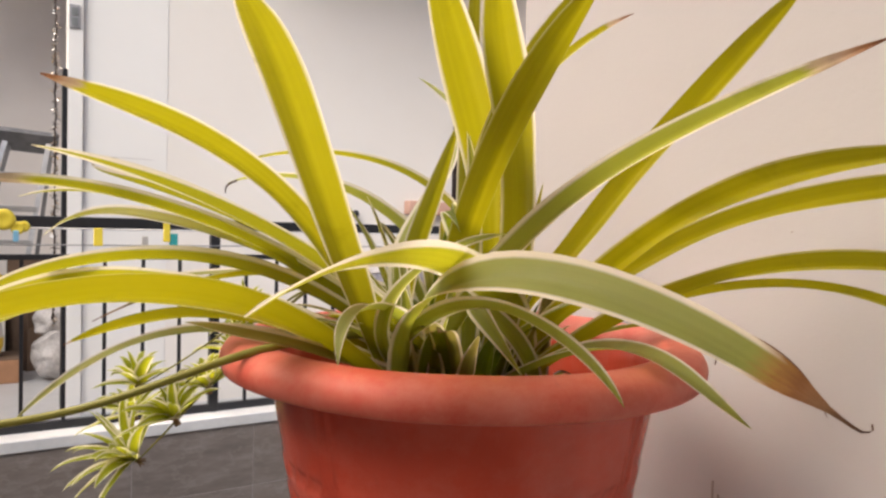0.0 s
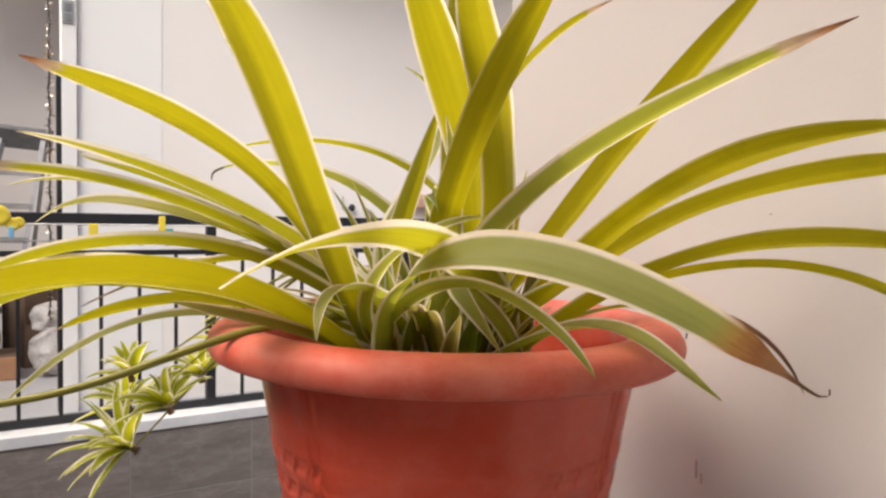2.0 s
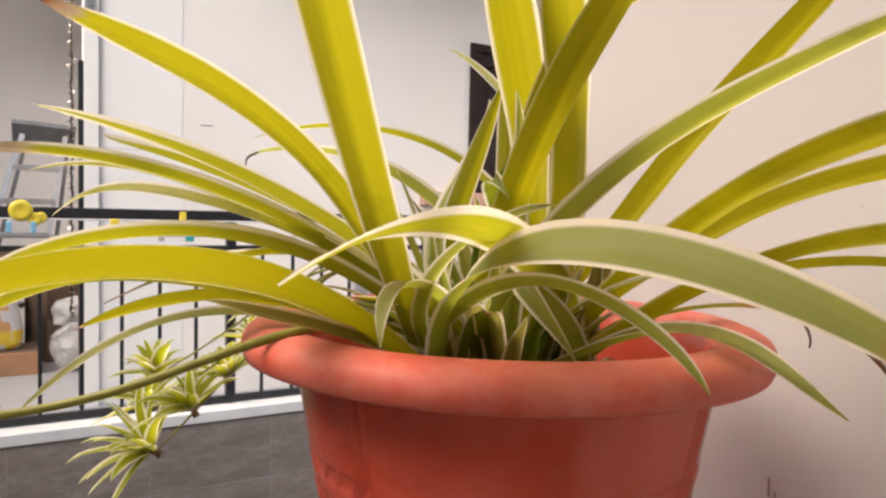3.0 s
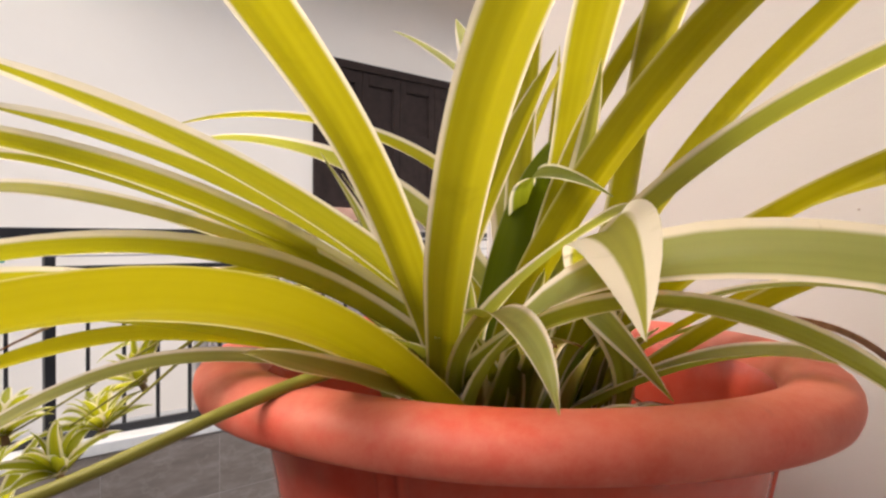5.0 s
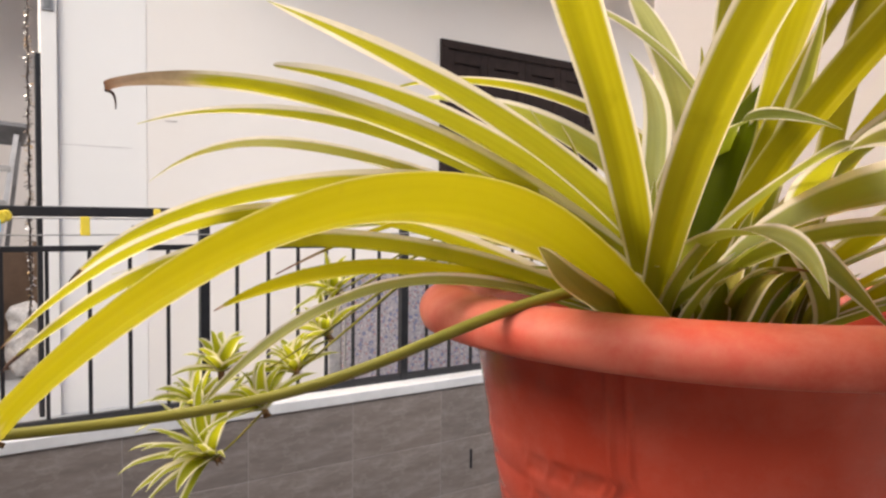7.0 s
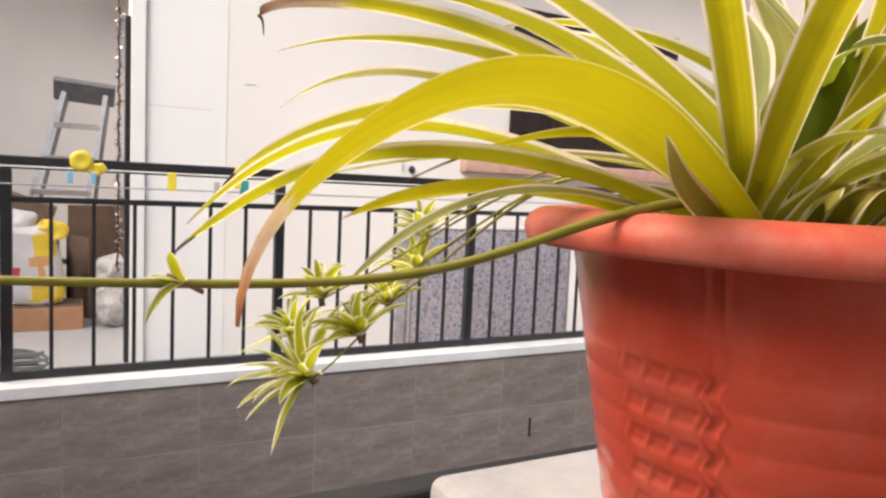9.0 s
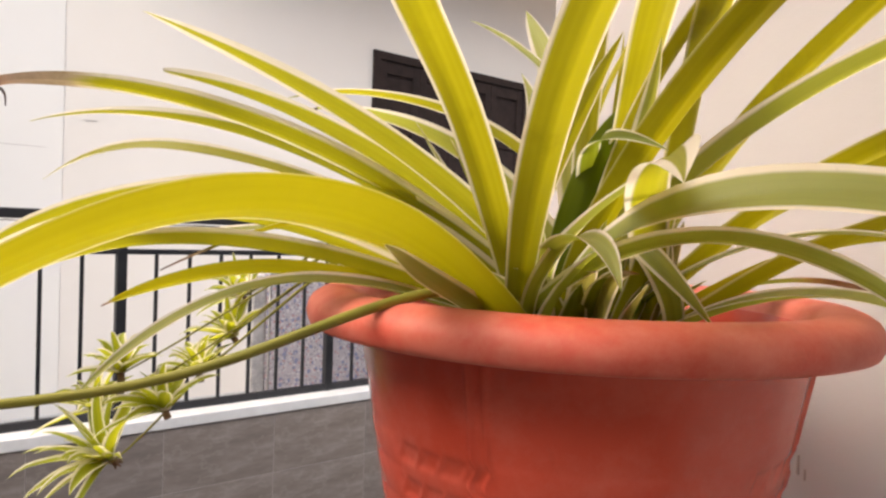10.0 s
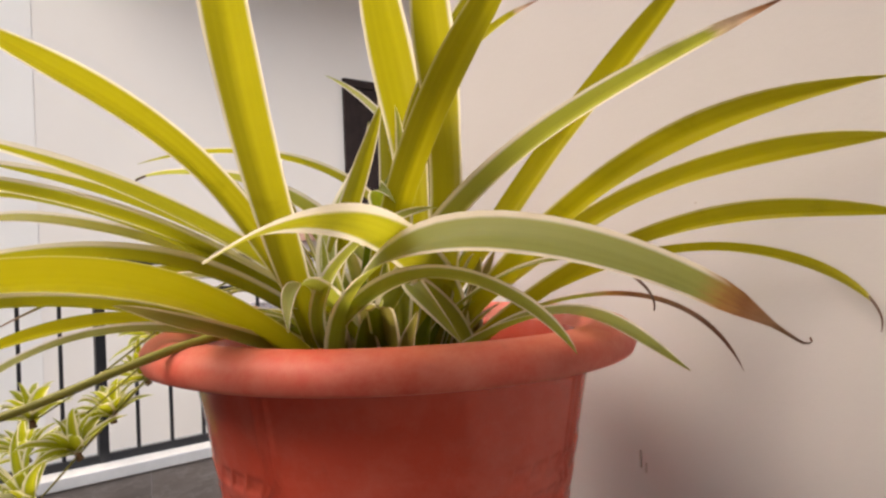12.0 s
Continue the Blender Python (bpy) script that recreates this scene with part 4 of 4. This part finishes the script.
make_peg((0.023, LW, ZR + 0.012), M_peg_yellow, "yellow plastic clothes peg clipped on the line")
make_peg((0.293, LW, ZR + 0.04), M_peg_yellow, "yellow plastic clothes peg clipped on the line", 0.09, 0.026)
make_peg((0.322, LW, ZR - 0.006), M_peg_teal, "teal plastic clothes peg clipped on the line")
make_peg((0.205, LW, ZR - 0.012), M_peg_grey, "greyish clear plastic clothes peg clipped on the line", 0.06, 0.024)


def make_flower_peg():
    x, y, z = -0.292, LW - 0.02, ZR + 0.065
    g = thing("flower_peg", (x, y, z), "yellow flower-shaped plastic ornament peg with pale blue clips", "clothes peg", "pegs on the washing line")
    for dx, dz, r in ((-0.020, 0.012, 0.042), (0.028, -0.020, 0.026), (0.048, -0.014, 0.022)):
        bm = bmesh.new()
        ring = []
        for k in range(40):
            a_ = k * math.tau / 40
            rr = r * (1 + 0.012 * math.cos(5 * a_))
            ring.append((rr * math.cos(a_), rr * math.sin(a_)))
        loops = []
        for depth, scale in ((0.006, 0.88), (0.0, 1.0), (-0.006, 0.92), (-0.008, 0.55), (-0.004, 0.3)):
            loops.append([bm.verts.new((x + dx + px * scale, y + dx * 0.1 + depth, z + dz + pz * scale)) for px, pz in ring])
        for l0, l1 in zip(loops, loops[1:]):
            for k in range(40):
                bm.faces.new((l0[k], l0[(k + 1) % 40], l1[(k + 1) % 40], l1[k]))
        bm.faces.new(loops[-1])
        bm.faces.new(loops[0][::-1])
        part("petal", bm, M_peg_yellow, g, "", True)
    for dx in (-0.06, 0.022):
        part("clip", box_bm(x + dx - 0.010, x + dx + 0.010, y - 0.007, y + 0.007, z - 0.075, z - 0.030, 0.003), M_peg_blue, g, "pale blue plastic clip")


make_flower_peg()


# ---- things on the far landing ----
def make_mattress():
    y = 3.78
    g = thing("mattress", (2.25, y, FZ), "thin mauve mattress with small flowers standing on edge behind the railing", "mattress")
    bm = box_bm(1.60, 2.90, y, y + 0.10, FZ, ZR - 0.22, 0.03, segments=4)
    part("cover", bm, M_floral, g, "", True)
    edge = []
    for x, z in ((1.605, FZ + 0.03), (1.605, ZR - 0.25), (1.63, ZR - 0.225), (2.87, ZR - 0.225), (2.895, ZR - 0.25), (2.895, FZ + 0.03)):
        edge.append((x, y + 0.004, z))
    part("piping", tube_bm(edge, 0.008, 8), M_clear_bag, g, "grey piped edge", True)
    part("side_flap", box_bm(1.50, 1.60, y + 0.03, y + 0.09, FZ, ZR - 0.26, 0.02, segments=3), M_clear_bag, g, "folded grey side of the mattress")


make_mattress()


SZ = 0.15           # floor under the stored things as they are first drawn


def make_ladder():
    y0 = 6.25
    g = thing("step_ladder", (-0.25, 6.2, SZ), "folded aluminium step ladder leaning in the store room", "ladder")
    top = Vector((-0.24, y0, ZR + 0.72))
    for sx in (-1, 1):
        a0 = Vector((-0.24 + sx * 0.15, y0 - 0.06, ZR + 0.68))
        a1 = Vector((-0.60 + sx * 0.25, y0 - 0.42, SZ))
        part("front_rail", tube_bm([a0, a1], 0.026, 4), M_alu, g)
        b0 = a0 + Vector((0.03, 0.12, 0))
        b1 = a1 + Vector((0.10, 0.62, 0))
        part("back_rail", tube_bm([b0, b1], 0.022, 4), M_alu_dark, g)
    part("top_plate", box_bm(-0.225, 0.225, -0.14, 0.14, -0.02, 0.02, 0.008, m=Matrix.Translation((-0.24, y0, ZR + 0.70)) @ Matrix.Rotation(radians(-28), 4, "X") @ Matrix.Rotation(radians(4), 4, "Y")), M_alu_dark, g, "grey pressed-metal top plate")
    for k in range(1, 6):
        s = k / 6.3
        z = ZR + 0.68 + (SZ - ZR - 0.68) * s
        x = -0.24 - 0.36 * s
        hw = 0.15 + 0.11 * s
        part("step", box_bm(x - hw, x + hw, y0 - 0.10 - 0.36 * s, y0 - 0.02 - 0.36 * s, z - 0.022, z + 0.022, 0.004), M_alu, g)


make_ladder()


def crumple(bm, amount, scale, seed):
    for v_ in bm.verts:
        d = noise.noise_vector(v_.co * scale + Vector((seed, seed * 2.1, seed * 0.7)))
        v_.co += d * amount
    return bm


def lump(cx, cy, z0, rx, ry, rz, seed, amount=0.035, scale=9.0, sub=4):
    bm = bmesh.new()
    bmesh.ops.create_icosphere(bm, subdivisions=sub, radius=1.0)
    for v_ in bm.verts:
        v_.co = Vector((cx + v_.co.x * rx, cy + v_.co.y * ry, z0 + rz + v_.co.z * rz))
    crumple(bm, amount, scale, seed)
    for v_ in bm.verts:
        v_.co.z = max(v_.co.z, z0)
    return bm


def make_clutter():
    # long red-brown box with a sack on it
    g = thing("cardboard_box", (-0.55, 4.98, SZ), "flat red-brown cardboard box on the pale floor", "box")
    part("carton", box_bm(-1.0, -0.27, 4.9, 5.25, SZ, SZ + 0.15, 0.006), M_card_red, g)
    part("flap", box_bm(-0.99, -0.28, 4.91, 5.24, SZ + 0.151, SZ + 0.157), M_card, g)
    s = thing("grain_sack", (-0.52, 5.05, SZ + 0.157), "plump white grain sack with yellow and orange print", "sack")
    z = SZ + 0.157
    bm = bmesh.new()
    box_bm(-0.76, -0.37, 4.94, 5.16, z, z + 0.52, 0.06, bm=bm, segments=3)
    bmesh.ops.subdivide_edges(bm, edges=bm.edges[:], cuts=5, use_grid_fill=True)
    for v_ in bm.verts:
        k_ = (v_.co.z - z) / 0.52
        v_.co.x = -0.565 + (v_.co.x + 0.565) * (1.04 - 0.25 * k_ * k_) - 0.05 * k_
    crumple(bm, 0.020, 7, 2.0)
    crumple(bm, 0.008, 26, 4.0)
    for v_ in bm.verts:
        v_.co.z = max(v_.co.z, z)
    for f_ in bm.faces:
        c_ = f_.calc_center_median()
        n_ = noise.noise(c_ * 14) * 0.05
        h_ = c_.z - z + n_
        x_ = c_.x + n_
        f_.material_index = 0
        if x_ > -0.60 and 0.03 < h_ < 0.11 or x_ > -0.56 and 0.36 < h_ < 0.50:
            f_.material_index = 1
        elif -0.58 < x_ < -0.44 and 0.15 < h_ < 0.28:
            f_.material_index = 2
        elif -0.72 < x_ < -0.675 and 0.12 < h_ < 0.32:
            f_.material_index = 3
    part("sack_body", bm, (M_sack, M_yellow, M_orange, M_red), s, "", True)
    bm = lump(-0.47, 5.02, z + 0.43, 0.10, 0.06, 0.06, 7.0, 0.05, 14)
    part("sack_mouth", bm, M_yellow, s, "folded yellow mouth of the sack", True)
    b2 = lump(-0.66, 5.10, z + 0.42, 0.13, 0.09, 0.10, 3.3, 0.03, 14)
    ob = part("plastic_bag", b2, M_sack, None, "", True)
    tagged(ob, "crumpled white plastic bag lying on the grain sack", "bag", "bags")
    # tall open carton
    c = thing("cardboard_box", (-0.12, 5.45, SZ), "tall open brown cardboard box with worn edges", "box")
    rot = Matrix.Translation((-0.12, 5.5, SZ)) @ Matrix.Rotation(radians(24), 4, "Z")
    for x0, x1, y0, y1, h_ in ((-0.2, -0.19, -0.17, 0.17, 0.58), (0.19, 0.2, -0.17, 0.17, 0.86), (-0.19, 0.19, -0.17, -0.16, 0.30), (-0.19, 0.19, 0.16, 0.17, 0.80)):
        part("side", box_bm(x0, x1, y0, y1, 0, h_, m=rot), M_card, c)
    b3 = lump(-0.10, 4.93, SZ, 0.115, 0.09, 0.16, 5.1, 0.045, 11)
    ob = part("plastic_bag", b3, M_clear_bag, None, "", True)
    tagged(ob, "knotted clear grey plastic bag of scraps on the floor", "bag", "bags")
    b4 = lump(-0.10, 4.99, SZ + 0.27, 0.10, 0.08, 0.11, 6.4, 0.04, 12)
    ob = part("plastic_bag", b4, M_clear_bag, None, "", True)
    tagged(ob, "small clear grey plastic bag lying on another", "bag", "bags")
    # small cartons further back
    for x, y, zz, sx, sz, tilt in ((-0.62, 5.6, SZ + 0.60, 0.16, 0.12, 20), (-0.95, 5.7, SZ + 0.55, 0.2, 0.2, -8)):
        ob = part("cardboard_box", box_bm(-sx, sx, -0.15, 0.15, -sz, sz, 0.006, m=Matrix.Translation((x, y, zz + sz)) @ Matrix.Rotation(radians(tilt), 4, "Y")), M_card, None)
        tagged(ob, "small worn brown cardboard box on the stacked clutter", "box", "boxes")
    st = part("storage_bench", box_bm(-1.35, -0.42, 5.40, 5.95, SZ, SZ + 0.56, 0.02), M_alu_dark, None)
    tagged(st, "low dark bench carrying cardboard boxes in the store room", "bench")
    # cable coil
    coil = []
    rng = random.Random(3)
    for k in range(200):
        a_ = k * 0.19
        r = 0.16 + 0.03 * math.sin(k * 0.11) + rng.uniform(-0.004, 0.004)
        coil.append((-0.66 + r * math.cos(a_), 4.66 + 0.6 * r * math.sin(a_), FZ + 0.012 + 0.0006 * k + 0.01 * math.sin(k * 0.37)))
    ob = part("cable_coil", tube_bm(coil, 0.009, 6), M_cable, None, "", True)
    tagged(ob, "loose coil of grey cable on the pale floor", "cable")


make_clutter()


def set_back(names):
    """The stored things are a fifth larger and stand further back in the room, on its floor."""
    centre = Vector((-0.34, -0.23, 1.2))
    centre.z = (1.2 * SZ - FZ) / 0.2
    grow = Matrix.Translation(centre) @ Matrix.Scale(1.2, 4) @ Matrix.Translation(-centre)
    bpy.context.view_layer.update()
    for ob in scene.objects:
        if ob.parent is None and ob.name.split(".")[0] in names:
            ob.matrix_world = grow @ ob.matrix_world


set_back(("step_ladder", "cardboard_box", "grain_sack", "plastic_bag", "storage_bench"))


def make_tinsel():
    x, y = -0.075, FW - 0.03
    g = thing("tinsel_garland", (x, y, ZR + 2.0), "old foil garland hanging down the doorway's edge", "garland")
    pts = [(x + 0.003 * math.sin(k * 0.9) + 0.003 * math.sin(k * 2.3), y, 4.2 - 0.04 * k) for k in range(92)]
    part("string", tube_bm(pts, 0.006, 6), M_tinsel_dark, g)
    rng = random.Random(8)
    for mat, lab in ((M_tinsel_gold, "gold foil strips"), (M_tinsel_silver, "silver foil strips"), (M_tinsel_dark, "dark foil strips")):
        bm = bmesh.new()
        for k in range(150 if mat is M_tinsel_gold else 380):
            p = Vector(pts[rng.randrange(len(pts))]) + Vector((0, 0, rng.uniform(-0.02, 0.02)))
            d = Vector((rng.uniform(-1, 1), rng.uniform(-1, 0.3), rng.uniform(-0.8, 0.5))).normalized()
            s_ = d.orthogonal().normalized() * 0.004
            q = p + d * rng.uniform(0.014, 0.034)
            vs = [bm.verts.new(w_) for w_ in (p - s_, p + s_, q + s_ * 0.7, q - s_ * 0.7)]
            bm.faces.new(vs)
        tagged(part("foil", bm, mat, g, lab), kind="stuff")


make_tinsel()


def make_switch():
    g = thing("switch_plate", (0.03, FW - 0.04, ZR + 1.31), "grey plastic switch plate on the white trim", "switch")
    part("plate", box_bm(-0.002, 0.062, FW - 0.047, FW - 0.035, ZR + 1.31, ZR + 1.46, 0.004), M_switch, g)
    for k in range(2):
        part("rocker", box_bm(0.012, 0.048, FW - 0.052, FW - 0.046, ZR + 1.325 + 0.065 * k, ZR + 1.375 + 0.065 * k, 0.002), M_cable, g)


make_switch()

# ---- tiles of the parapet ----
def make_tiles():
    me_by_size = {}
    tw, th, gap = 0.60, 0.333, 0.0032
    top = ZR - 0.985
    for r in range(4):
        z1 = top - r * th
        for k in range(-8, 14):
            u0 = 0.215 + k * tw
            if u0 < -5.0 or u0 > 8.9:
                continue
            key = (tw, th)
            if key not in me_by_size:
                ob = part("tile", box_bm(gap / 2, tw - gap / 2, 0, 0.012, -th + gap / 2, -gap / 2, 0.0015, segments=1), M_tile, core)
                me_by_size[key] = ob.data
            else:
                ob = new("tile", me_by_size[key])
                ob.parent = core
            ob.matrix_parent_inverse = Matrix()
            ob.location = (u0, TW, z1)


make_tiles()

mk = part("wall_mark", box_bm(2.235, 2.252, TW - 0.003, TW + 0.004, ZR - 1.52, ZR - 1.395, 0.002), M_black, None)
tagged(mk, "short dark scratch mark on the stone tile", "mark")

for u0_, u1_, z_ in ((0.10, 0.51, 0.502), (0.72, 0.80, 0.704)):
    mk = part("hairline_crack", box_bm(u0_, u1_, FW - 0.0055, FW + 0.004, ZR + z_ - 0.0014, ZR + z_ + 0.0014), M_groove, None)
    tagged(mk, "thin hairline crack in the white wall paint", "crack", "cracks in the far wall")

for w_, z_, r_, h_ in ((-0.0945, 0.0915, 0.0008, 0.0007), (-0.039, -0.106, 0.0009, 0.007), (-0.044, -0.112, 0.0007, 0.004)):
    mk = part("wall_mark", box_bm(WALL_U - 0.0008, WALL_U + 0.002, w_ - r_, w_ + r_, ZR + z_ - h_, ZR + z_ + h_, 0.0004, segments=1), M_chip, None)
    tagged(mk, "tiny chip in the cream wall paint", "mark", "chips in the wall")
